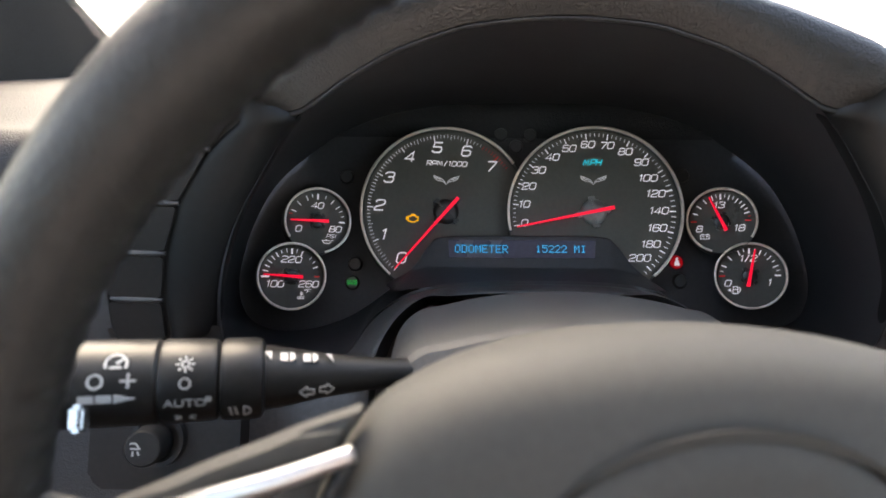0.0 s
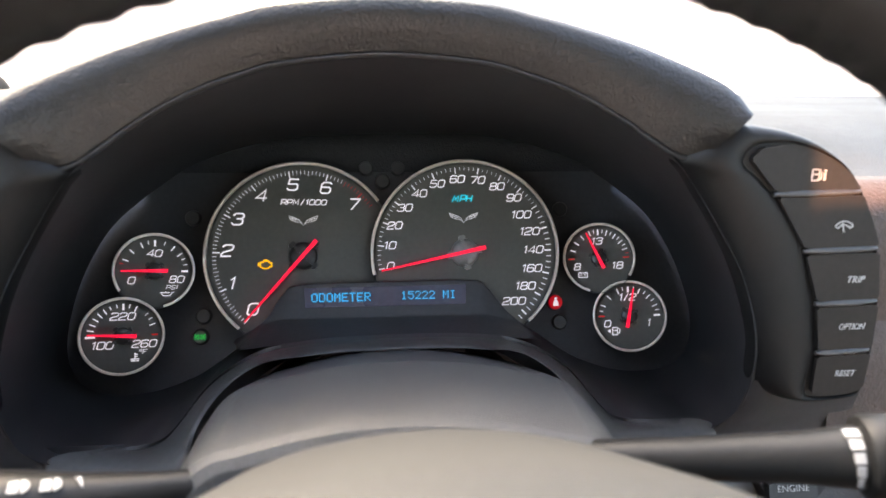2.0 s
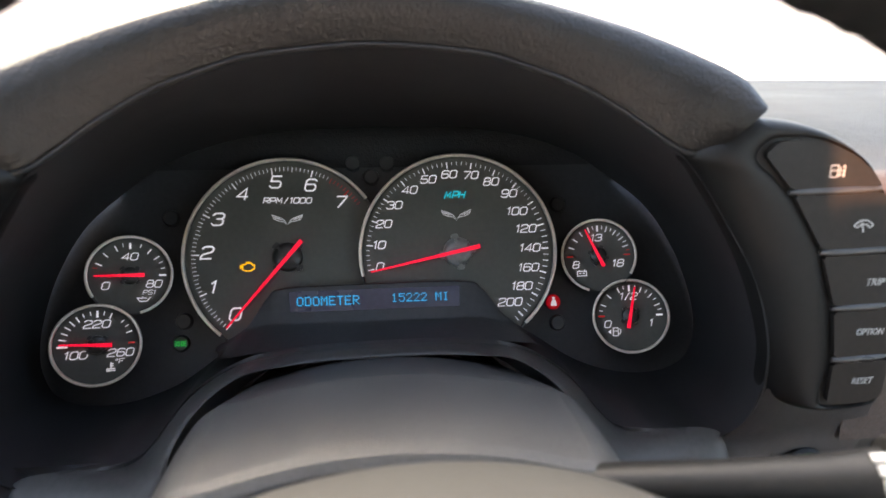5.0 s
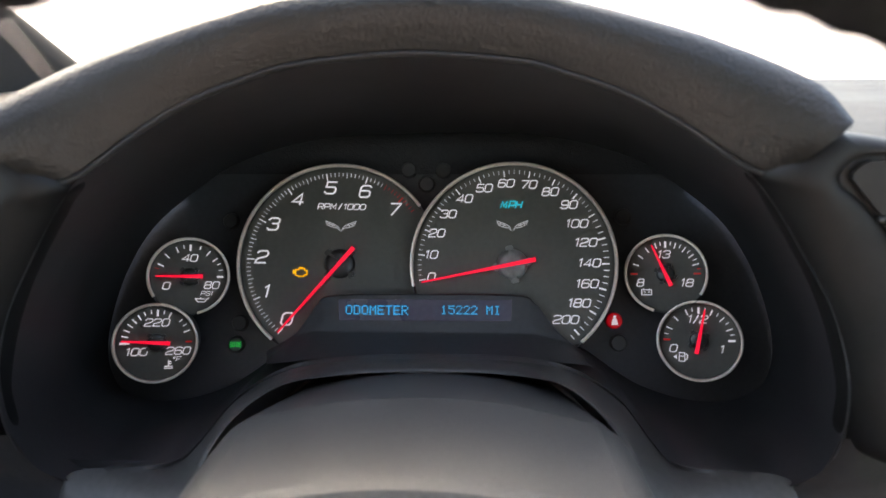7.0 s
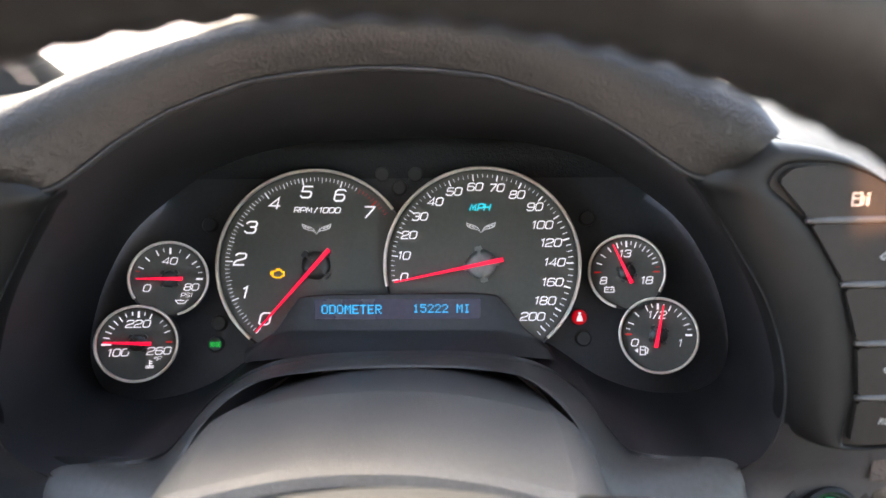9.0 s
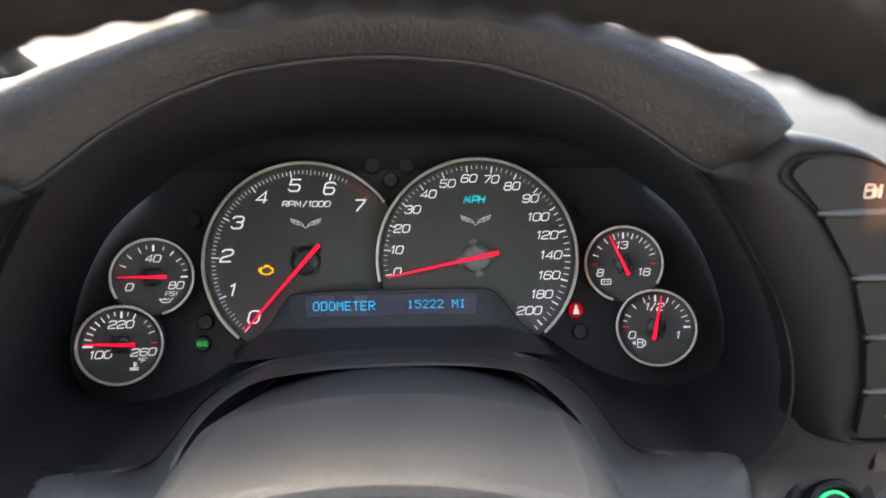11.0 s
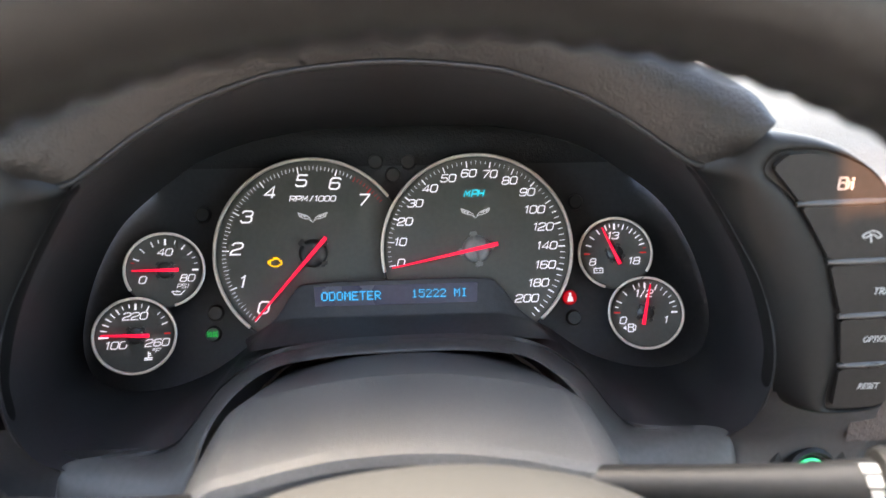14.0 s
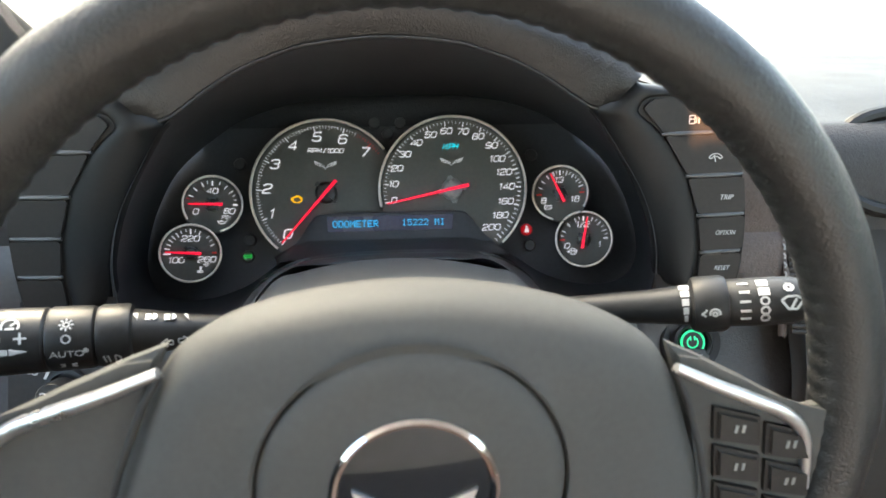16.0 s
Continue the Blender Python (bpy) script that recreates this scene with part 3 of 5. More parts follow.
DOTS = {"O": "0e11111111110e", "D": "1e11111111111e", "M": "111b1515111111", "E": "1f10101e10101f", "T": "1f040404040404", "R": "1e11111e141211",
        "1": "040c040404040e", "5": "1f101e0101110e", "2": "0e11010204081f", "I": "0e04040404040e"}


def dot_word(text, x, z, pitch, name):
    """Characters of 5 by 7 dots."""
    dots = []
    for i, ch in enumerate(text):
        if ch == " ":
            continue
        for row in range(7):
            bits = int(DOTS[ch][2 * row:2 * row + 2], 16)
            for col in range(5):
                if bits >> (4 - col) & 1:
                    px, pz = x + (i * 6 + col) * pitch, z + (3 - row) * pitch
                    dots.append(plate([(px - pitch * 0.46, pz - pitch * 0.46), (px + pitch * 0.46, pz - pitch * 0.46), (px + pitch * 0.46, pz + pitch * 0.46), (px - pitch * 0.46, pz + pitch * 0.46)], -0.0095, -0.0090))
    part(name, joined(*dots), M_BLUE, screen, "lit blue characters", smooth=False)


dot_word("ODOMETER", -0.0388, -0.0429, 0.00067, "display_word")
dot_word("15222 MI", 0.0090, -0.0425, 0.00063, "display_word")

# indicator lamps
LENS_Y = BACK_Y - 0.0005
for x, z in ((-0.0104, 0.0325), (0.0083, 0.0322), (-0.0006, 0.0248), (-0.1013, -0.0512), (0.1014, -0.0595), (0.1045, 0.0073), (-0.1080, 0.0042), (-0.1028, -0.0628), (0.0991, -0.0479)):
    part("indicator_lens", turned([(0, 0.0004), (0.0036, 0.0004), (0.0043, 0.0012), (0.0046, 0.0025), (0, 0.0030)], 28), M_LENS, cluster, m=Matrix.Translation((x, LENS_Y, z)))
bm = bmesh.new()
for s in (1, -1):
    ribbon(bm, [(s * 0.0009, 0.0013)] + arc(s * 0.0014, 0, 0.0013, 90, 90 - s * 180, 6)[1:-1] + [(s * 0.0009, -0.0013), (s * 0.0009, 0.0013)], 0.00034, 0.0003)
    for k in (1, 0, -1):
        ribbon(bm, [(s * 0.0031, k * 0.0008), (s * 0.0044, k * 0.0016)], 0.00034, 0.0003)
part("parking_lamp_sign", bm, M_GREEN, cluster, "lit green parking lamp sign", m=Matrix.Translation((-0.1028, LENS_Y + 0.0002, -0.0628)) @ Matrix.Diagonal((0.66, 1, 0.9, 1)), smooth=False)
part("belt_lamp", turned([(0, -0.0002), (0.0036, -0.0002), (0.0042, 0.0006), (0, 0.0006)], 28), M_REDLAMP, cluster, "lit red seat belt lamp", m=Matrix.Translation((0.0991, LENS_Y, -0.0479)))
part("belt_sign", joined(plate([(-0.0018, -0.0022), (0.0018, -0.0022), (0.0012, 0.0006), (0.0004, 0.0014), (-0.0004, 0.0014), (-0.0012, 0.0006)], -0.0003, 0), plate(arc(0, 0.0021, 0.0008, 0, 350, 10), -0.0003, 0)),
     M_WHITE, cluster, "lit plain bell-shaped sign", m=Matrix.Translation((0.0991, LENS_Y - 0.0003, -0.0479)), smooth=False)

# ---------------------------------------------------------------- hood over the cluster, button pods
hood = thing("instrument_hood", (0, 0, 0), "black dashboard binnacle with a grained padded brow", "dashboard hood", m=DASH @ HOOD)
FRONT = [(0, -0.132, 0.0408), (0.035, -0.132, 0.0378), (0.052, -0.1315, 0.0332), (0.069, -0.131, 0.0268), (0.086, -0.130, 0.0172), (0.100, -0.129, 0.0072), (0.1115, -0.126, -0.0040), (0.1235, -0.122, -0.0220), (0.1362, -0.116, -0.0430),
         (0.1435, -0.109, -0.0660), (0.1470, -0.097, -0.0862), (0.1465, -0.084, -0.1000), (0.1380, -0.0735, -0.1085), (0.1250, -0.071, -0.1060), (0.1137, -0.070, -0.1052),
         (0.1035, -0.066, -0.1050), (0.0945, -0.055, -0.0970), (0.0858, -0.045, -0.0836), (0.0730, -0.039, -0.0738), (0.0610, -0.035, -0.0685), (0.028, -0.031, -0.0645), (0, -0.031, -0.0640)]
front_loop = spline(mirrored(FRONT), 220, closed=True)
loops = []
for u in (0.0, 0.04, 0.1, 0.18, 0.28, 0.4, 0.52, 0.64, 0.76, 0.86, 0.94, 1.0):
    belly = 0.006 * math.sin(math.pi * u)
    loop = []
    for b, f in zip(back_loop, front_loop):
        v = b.lerp(f, u)
        out = Vector((v.x, 0, v.z + 0.02))
        out.normalize()
        loop.append(v + belly * out)
    loops.append(loop)
edge = []
for f in front_loop:
    side = max(0.0, min(1.0, (abs(f.x) - 0.105) / 0.02))
    low = 1.0 if f.z > -0.092 else 0.0
    edge.append(f + Vector((math.copysign(0.0050, f.x), 0.0050, 0.0)) * side * low)
mid_edge = [f.lerp(e, 0.4) + Vector((0, -0.0007 * (e - f).length / 0.008, 0)) for f, e in zip(front_loop, edge)]
loops += [mid_edge, edge]
part("surround", loft(loops), M_SURROUND, hood, "smooth black inner surround")

# rolled lip round the opening for the steering column
CREST = [(0, -0.031, -0.0645), (0.028, -0.031, -0.0650), (0.048, -0.033, -0.0665), (0.0610, -0.035, -0.0688), (0.0730, -0.039, -0.0740), (0.0855, -0.045, -0.0838), (0.0942, -0.055, -0.0972), (0.0990, -0.061, -0.1034), (0.1045, -0.067, -0.1052), (0.1140, -0.070, -0.1056),
         (0.1250, -0.071, -0.1063), (0.1360, -0.072, -0.1092), (0.1415, -0.072, -0.1145), (0.1440, -0.071, -0.1240)]
OPENING = [(0, -0.040, -0.0700), (0.028, -0.041, -0.0702), (0.0460, -0.047, -0.0712), (0.0560, -0.066, -0.0712), (0.0648, -0.078, -0.0762), (0.0720, -0.085, -0.0838), (0.0768, -0.089, -0.0920), (0.0798, -0.090, -0.1005), (0.0818, -0.090, -0.1090), (0.0828, -0.090, -0.1200),
           (0.0840, -0.090, -0.1340), (0.1000, -0.084, -0.1500), (0.1200, -0.078, -0.1520), (0.1380, -0.076, -0.1480)]


def both(half, n=61):
    right = spline(half, n)
    return [Vector((-p.x, p.y, p.z)) for p in reversed(right[1:])] + right


crest, opening = both(CREST), both(OPENING)
loops = [[c + Vector((0, dy, dz)) for c in crest] for dy, dz in ((0.0085, -0.0006), (0.0060, 0.0010), (0.0035, 0.0019), (0.0010, 0.0021))]
for u, out in ((-0.10, 0.0022), (0.0, 0.0040), (0.10, 0.0048), (0.22, 0.0050), (0.40, 0.0046), (0.60, 0.0042), (0.80, 0.0030), (0.93, 0.0014), (1.0, -0.0010)):
    loops.append([c.lerp(o, u) + Vector((0, -out * (0.6 + 0.4 * min(1, (o - c).length / 0.02)), 0.0)) for c, o in zip(crest, opening)])
loops.append([o + Vector((-0.0005 * (1 if o.x < 0 else -1), 0.012, 0)) for o in opening])
loops.append([o + Vector((0, 0.055, -0.004)) for o in opening])
part("lower_lip", loft(loops, closed=False), M_LIP, hood, "satin black rolled lip over the column", sharp=60)

# soft aprons between the surround, the pods and the column lip
for s in (-1, 1):
    a = spline([(s * 0.1470, -0.0970, -0.0850), (s * 0.1466, -0.0850, -0.0990), (s * 0.1420, -0.0750, -0.1080), (s * 0.1400, -0.0720, -0.1130), (s * 0.1420, -0.0700, -0.1240)], 24)
    b = spline([(s * 0.1990, -0.0960, -0.0860), (s * 0.1990, -0.0870, -0.0980), (s * 0.1990, -0.078, -0.114), (s * 0.1800, -0.068, -0.140), (s * 0.1480, -0.070, -0.155)], 24)
    rows = []
    for k in range(13):
        u = k / 12
        rows.append([p.lerp(q, u) + Vector((0, -0.0040 * math.sin(math.pi * u ** 0.6), 0.0015 * math.sin(math.pi * u))) for p, q in zip(a, b)])
    part("apron", loft(rows, closed=False), M_SURROUND, hood, "smooth black apron below the button pod", sharp=80)

# padded brow
INNER = [(0, -0.132, 0.0414), (0.035, -0.132, 0.0384), (0.052, -0.1315, 0.0338), (0.069, -0.131, 0.0274), (0.086, -0.1305, 0.0178), (0.100, -0.130, 0.0078), (0.1075, -0.1305, 0.0030), (0.1165, -0.1315, 0.0014)]
OUTER = [(0, -0.1257, 0.0619), (0.0354, -0.125, 0.0601), (0.0542, -0.1245, 0.0560), (0.0730, -0.124, 0.0511), (0.0917, -0.124, 0.0454), (0.1105, -0.1255, 0.0370), (0.1240, -0.130, 0.0268), (0.1290, -0.1345, 0.0142)]
INNER = [(-x, y, z) for x, y, z in reversed(INNER[1:])] + INNER
OUTER = [(-x, y, z) for x, y, z in reversed(OUTER[1:])] + OUTER
N = 110
inn, outr = spline(INNER, N), spline(OUTER, N)
loops = []
for k in range(13):
    u = k / 12
    loop = []
    for i, (a, b) in enumerate(zip(inn, outr)):
        across = b - a
        if u <= 0.5:
            v = a + across * math.sin(math.pi * u) ** 1.0
            v.y -= 0.0135 * math.sin(2 * math.pi * u)
        else:
            s = (u - 0.5) * 2
            v = b + Vector((b.x * 0.10 * s, 0.17 * s, 0.040 * s - 0.03 * s * s))
            v.z += 0.0010 * math.sin(math.pi * min(1, s * 3))
        loop.append(v)
    loops.append(loop)
bm = loft([list(r) for r in loops], closed=False)
bm.verts.ensure_lookup_table()
for end in (0, N - 1):
    bm.faces.new([bm.verts[k * N + end] for k in range(13)])
part("padded_brow", bm, M_LEATHER, hood, "grained black vinyl padded brow", sharp=60)
seam = tube([p + Vector((0, 0.0018, -0.0006)) for p in inn[4:-4]], 0.0011, 8)
part("brow_seam", seam, M_DARK, hood, "dark joint under the brow")
bead = tube([p + Vector((0, 0.0002, -0.0003)) for p in spline([(-x, y, z) for x, y, z in reversed(FRONT[1:6])] + FRONT[:6], 200)], 0.00035, 8)
part("surround_edge", bead, M_SURROUND, hood, "thin satin edge of the surround")

POD = Matrix.Translation((0.16, -0.131, -0.008)) @ pose(0, 0, 0, 19.8, 0, 0)
# bezel outline and button panel outline, point for point
POD_OUT = [(-0.0490, 0.0105), (-0.0334, 0.0233), (-0.0268, 0.0222), (-0.0115, 0.0198), (0.0023, 0.0145), (0.0153, 0.0034), (0.0252, -0.0134), (0.0318, -0.0337), (0.0349, -0.0524), (0.0361, -0.0718), (0.0347, -0.0843), (0.0293, -0.0884),
           (0.0050, -0.0895), (-0.0070, -0.0830), (-0.0118, -0.0640), (-0.0178, -0.0450), (-0.0250, -0.0290), (-0.0335, -0.0148), (-0.0445, 0.0020)]
POD_DEEP = [0.0080, 0.0050, 0.0045, 0.0045, 0.0045, 0.0045, 0.0045, 0.0045, 0.0045, 0.0045, 0.0050, 0.0070, 0.0100, 0.0080, 0.0035, 0.0038, 0.0046, 0.0054, 0.0074]
POD_PANEL = [(-0.0280, 0.0080), (-0.0262, 0.0136), (-0.0200, 0.0156), (-0.0090, 0.0153), (0.0025, 0.0117), (0.0130, 0.0053), (0.0217, -0.0080), (0.0296, -0.0280), (0.0331, -0.0480), (0.0335, -0.0670), (0.0322, -0.0820), (0.0275, -0.0858),
             (0.0130, -0.0862), (0.0096, -0.0825), (0.0098, -0.0660), (0.0060, -0.0450), (-0.0002, -0.0245), (-0.0090, -0.0100), (-0.0202, 0.0015)]
BUTTONS = [[(-0.0265, 0.0100), (-0.0225, 0.0142), (-0.0136, 0.0148), (0.0002, 0.0120), (0.0127, 0.0045), (0.0172, -0.0010), (-0.0154, -0.0018)],
           [(-0.0140, -0.0042), (0.0188, -0.0035), (0.0245, -0.014), (0.0284, -0.0226), (-0.0010, -0.0233)],
           [(0.0003, -0.0264), (0.0292, -0.0257), (0.0322, -0.0438), (0.0073, -0.0446)],
           [(0.0080, -0.0477), (0.0326, -0.0468), (0.0331, -0.0643), (0.0112, -0.0651)],
           [(0.0114, -0.0682), (0.0331, -0.0674), (0.0323, -0.082), (0.0275, -0.0842), (0.0114, -0.0838)]]


def pod(side):
    """A pod of five push buttons beside the dials; side -1 mirrors it."""
    at = DASH @ POD if side > 0 else DASH @ HOOD @ Matrix.Translation((-0.1575, -0.131, -0.0103)) @ pose(0, 0, 0, 19.8, 0, 0)
    ob = thing("button_pod", (0, 0, 0), "black button pod with five push buttons and satin brow", "switch panel", m=at, group="button pods")
    outer = spline([(side * x, y, z) for (x, z), y in zip(POD_OUT, POD_DEEP)], 152, closed=True)
    inner = spline([(side * x, 0.0, z) for x, z in POD_PANEL], 152, closed=True)
    back = []
    for p in outer:
        # deep towards the dash top and the side panel, shallow beside the dials
        deep = 0.007 + 0.023 * min(1, max(0, (side * p.x + 0.004) / 0.012))
        deep += 0.06 * min(1, max(0, (p.z - 0.006) / 0.006)) * min(1, max(0, (side * p.x + 0.038) / 0.006))
        back.append(p + Vector((0, deep, 0)))
    rows = [back, outer]
    for u, lift in ((0.10, 0.62), (0.24, 0.28), (0.42, 0.04), (0.60, -0.08), (0.78, -0.10), (0.92, -0.04), (1.0, 0.08)):
        rows.append([Vector((p.x + (q.x - p.x) * u, p.y * lift - 0.0008, p.z + (q.z - p.z) * u)) for p, q in zip(outer, inner)])
    rows.append([p + Vector((0, 0.004, 0)) for p in inner])
    part("pod_body", loft(rows), M_POD, ob, "satin black pod bezel", sharp=60)
    part("button_well", plate([(p.x, p.z) for p in inner], -0.0002, 0.006), M_BUTTON, ob, smooth=False)
    shape = lambda pts: [(side * x, z) for x, z in pts]  # noqa: E731
    made = []
    for pts in BUTTONS:
        bm = plate(shape(pts), -0.0026, 0.002)
        front = [f for f in bm.faces if abs(f.calc_center_median().y + 0.0026) < 1e-5]
        sides = [e for e in bm.edges if abs(e.verts[0].co.y - e.verts[1].co.y) > 0.002]
        bmesh.ops.bevel(bm, geom=sides, offset=0.0008, segments=3, affect="EDGES", clamp_overlap=True)
        front = [f for f in bm.faces if abs(f.calc_center_median().y + 0.0026) < 1e-5]
        bmesh.ops.bevel(bm, geom=[e for f in front for e in f.edges], offset=0.0011, segments=3, affect="EDGES", clamp_overlap=True)
        made.append(part("push_button", bm, M_BUTTON, ob))
    for x0, z0, x1, z1 in ((-0.0160, -0.0030, 0.0178, -0.0022), (-0.0012, -0.0248, 0.0286, -0.0241), (0.0070, -0.0461, 0.0322, -0.0453), (0.0106, -0.0666, 0.0328, -0.0658)):
        path = [Vector((side * (x0 + (x1 - x0) * k / 8), -0.0016 - 0.0006 * math.sin(math.pi * k / 8), z0 + (z1 - z0) * k / 8)) for k in range(9)]
        part("ridge", tube(path, [0.0009, 0.0013, 0.0014, 0.0014, 0.0014, 0.0014, 0.0014, 0.0013, 0.0008], 12), M_RIDGE, ob)
    return ob, made


right_pod, rb = pod(1)
PUMP = [[(-0.0030, -0.0024), (-0.0030, 0.0026), (0.0004, 0.0026), (0.0004, -0.0024), (-0.0030, -0.0024)], [(-0.0028, 0.0004), (0.0002, 0.0004)], [(0.0008, -0.0014), (0.0014, -0.0020), (0.0016, 0.0016)]]
part("fuel_icon", joined(lines(PUMP, 0.0006), plate([(0.0026, -0.0024), (0.0036, -0.0024), (0.0036, 0.0010), (0.0026, 0.0010)], -0.0002, 0), plate([(0.0026, 0.0015), (0.0036, 0.0015), (0.0036, 0.0026), (0.0026, 0.0026)], -0.0002, 0)), M_PRINT, rb[0], m=Matrix.Translation((-0.0005, -0.0028, 0.0042)) @ Matrix.Diagonal((0.8, 1, 0.8, 1)), smooth=False)
part("gauge_icon", lines([arc(0, -0.0030, 0.0052, 148, 32, 8), arc(0, -0.0030, 0.0034, 148, 32, 6), [(-0.0044, -0.0003), (-0.0029, -0.0012)], [(0.0044, -0.0003), (0.0029, -0.0012)], [(-0.001, 0.0012), (0.0003, -0.0032)]], 0.0006), M_PRINT, rb[1], m=Matrix.Translation((0.0128, -0.0028, -0.0148)) @ Matrix.Diagonal((0.8, 1, 0.8, 1)), smooth=False)
write("TRIP", 0.0215, -0.0027, -0.0360, 0.0026, M_PRINT, rb[2], "lettering", wide=0.95, bold=0.0)
write("OPTION", 0.0232, -0.0027, -0.0553, 0.0025, M_PRINT, rb[3], "lettering", wide=0.80, bold=0.0)
write("RESET", 0.0238, -0.0027, -0.0752, 0.0025, M_PRINT, rb[4], "lettering", wide=0.88, bold=0.0)
left_pod, lb = pod(-1)

# ---------------------------------------------------------------- steering column
column = thing("steering_column", (0.008, -0.10, -0.12), "dark grey plastic steering column shroud", "steering column")


def shroud_section(y, cx, crest, half, depth=0.075, crown=0.0068, corner=0.020):
    """A broad arch with rounded shoulders across the column, relative to the column's own place."""
    flat = half - corner
    top = [(flat * (i / 14), crest - crown * (i / 14) ** 2) for i in range(15)]
    zc = top[-1][1] - corner
    top += [(flat + corner * math.cos(radians(a)), zc + corner * math.sin(radians(a))) for a in range(72, -1, -8)]
    top += [(half, zc - 0.015), (half - 0.001, zc - 0.035), (half - 0.004, zc - depth)]
    right = [Vector((cx + x - 0.008, y + 0.10, z + 0.12)) for x, z in top]
    left = [Vector((cx - x - 0.008, y + 0.10, z + 0.12)) for x, z in reversed(top[1:])]
    return left + right


secs = [shroud_section(*v) for v in ((-0.02, 0.0060, -0.0698, 0.0690), (-0.060, 0.0065, -0.0698, 0.0710), (-0.095, 0.0070, -0.0700, 0.0726), (-0.1045, 0.0072, -0.0701, 0.0730), (-0.118, 0.0074, -0.0738, 0.0733), (-0.130, 0.0075, -0.0770, 0.0730), (-0.146, 0.0075, -0.0815, 0.0722), (-0.1515, 0.0075, -0.0836, 0.0712), (-0.1545, 0.0075, -0.0855, 0.0698), (-0.1555, 0.0075, -0.0885, 0.0676), (-0.1550, 0.0075, -0.0930, 0.0646))]
part("shroud", loft(secs, closed=False), M_COLUMN, column, "dark grey grained upper shroud", sharp=12)
# collar coloured near-black so that the gap behind the wheel looks shaded
core = [shroud_section(*s, 0.05) for s in ((-0.150, 0.006, -0.0960, 0.050), (-0.200, 0.0115, -0.1120, 0.045))]
part("collar", loft(core, closed=False), M_DARK, column, "collar behind the wheel, blackened as the gap's shade")
# folded boot beside the column
for s in (-1, 1):
    folds = []
    for k in range(3):
        x = 0.004 + s * (0.050 + 0.007 * k)
        folds.append(tube(spline([(x - s * 0.010, -0.012, -0.070 - 0.005 * k), (x, -0.014, -0.077 - 0.006 * k), (x + s * 0.004, -0.014, -0.092 - 0.006 * k)], 12), 0.0048, 8))
    part("folded_boot", moved(joined(*folds), Matrix.Translation((-0.008, 0.10, 0.12))), M_LEATHER, column, "creased black column boot")

# ---------------------------------------------------------------- steering wheel
WHEEL = pose(0.0158, -0.2140, -0.1455, 19.2, 0, 4.0) @ pose(0, 0, 0, 0, 2.0, 0)
wheel = thing("steering_wheel", (0, 0, 0), "black leather steering wheel with satin silver spoke trim", "steering wheel", m=DASH @ WHEEL)
RIM_R, RIM_T = 0.1635, 0.0122
loops = []
for i in range(768):
    a = 2 * math.pi * i / 768
    er = Vector((math.cos(a), 0, math.sin(a)))
    loop = []
    for k in range(28):
        b = 2 * math.pi * k / 28
        r = RIM_T * (1 + 0.04 * math.cos(2 * b))
        # leather drawn in under each lace
        r += 0.0004 * math.exp(-((b - math.pi) / 0.55) ** 2) * math.cos(128 * a)
        loop.append(er * (RIM_R + r * math.cos(b)) + Vector((0, r * math.sin(b), 0)))
    loops.append(loop)
loops.append(loops[0])
bm = loft(loops)
bmesh.ops.remove_doubles(bm, verts=bm.verts, dist=1e-7)
rim = part("rim", bm, M_RIM, wheel, "black leather rim with baseball stitching")
st = []
for i in range(128):
    a = 2 * math.pi * i / 128
    er = Vector((math.cos(a), 0, math.sin(a)))
    et = Vector((-math.sin(a), 0, math.cos(a)))
    for s in (1, -1):
        p = er * (RIM_R - RIM_T * 0.935) + Vector((0, 0.0002 * s, 0))
        q = er * (RIM_R - RIM_T * 0.86) + Vector((0, 0.0048 * s, 0)) + et * 0.0030
        st.append(tube([p, (p + q) / 2 - er * 0.0004, q], 0.0012, 6))
part("stitching", joined(*st), M_RIM, rim, "black laced stitching")

HUB = [(0, 0.0662), (0.030, 0.0638), (0.058, 0.0572), (0.0765, 0.0478), (0.0860, 0.0370), (0.0950, 0.0165), (0.1045, -0.0100), (0.107, -0.040), (0.090, -0.080), (0.045, -0.100), (0, -0.103)]
cx, cz = 0.0030, 0.0
mid = Vector((cx, 0, cz))
hub_loop = spline([(x + cx, 0, z) for x, z in HUB] + [(-x + cx, 0, z) for x, z in reversed(HUB[1:-1])], 140, closed=True)


PAD_SHIFT = Vector((-0.0043, 0, 0.0015))


def hub_ring(s, y, round_to=0.0, radius=0.0528):
    """The cover's outline shrunk by s at the depth y, and drawn towards a circle."""
    out = []
    for p in hub_loop:
        d = (p - mid) * s
        c = (p - mid).normalized() * radius
        out.append(mid + d.lerp(c + PAD_SHIFT, round_to) + Vector((0, y, 0)))
    return out


bm = loft([hub_ring(*v) for v in ((0.55, 0.050), (0.66, 0.0575), (0.690, 0.0580), (0.712, 0.0565), (0.745, 0.052), (0.815, 0.040), (0.875, 0.030), (0.935, 0.020), (0.978, 0.0115), (1.0, 0.003), (0.985, -0.005), (0.95, -0.0105), (0.90, -0.0142), (0.82, -0.0168, 0.1), (0.74, -0.0184, 0.35), (0.66, -0.0194, 0.7), (0.6, -0.0200, 1.0), (0.6, -0.0196, 1.0, 0.0518), (0.6, -0.0150, 1.0, 0.0514))])
hub = part("airbag_cover", bm, M_HUB, wheel, "dark grey airbag cover")
disc = turned([(0.0, -0.0235), (0.030, -0.0230), (0.043, -0.0218), (0.0488, -0.0204), (0.0504, -0.0186), (0.0506, -0.010), (0.0, -0.010)], 96)
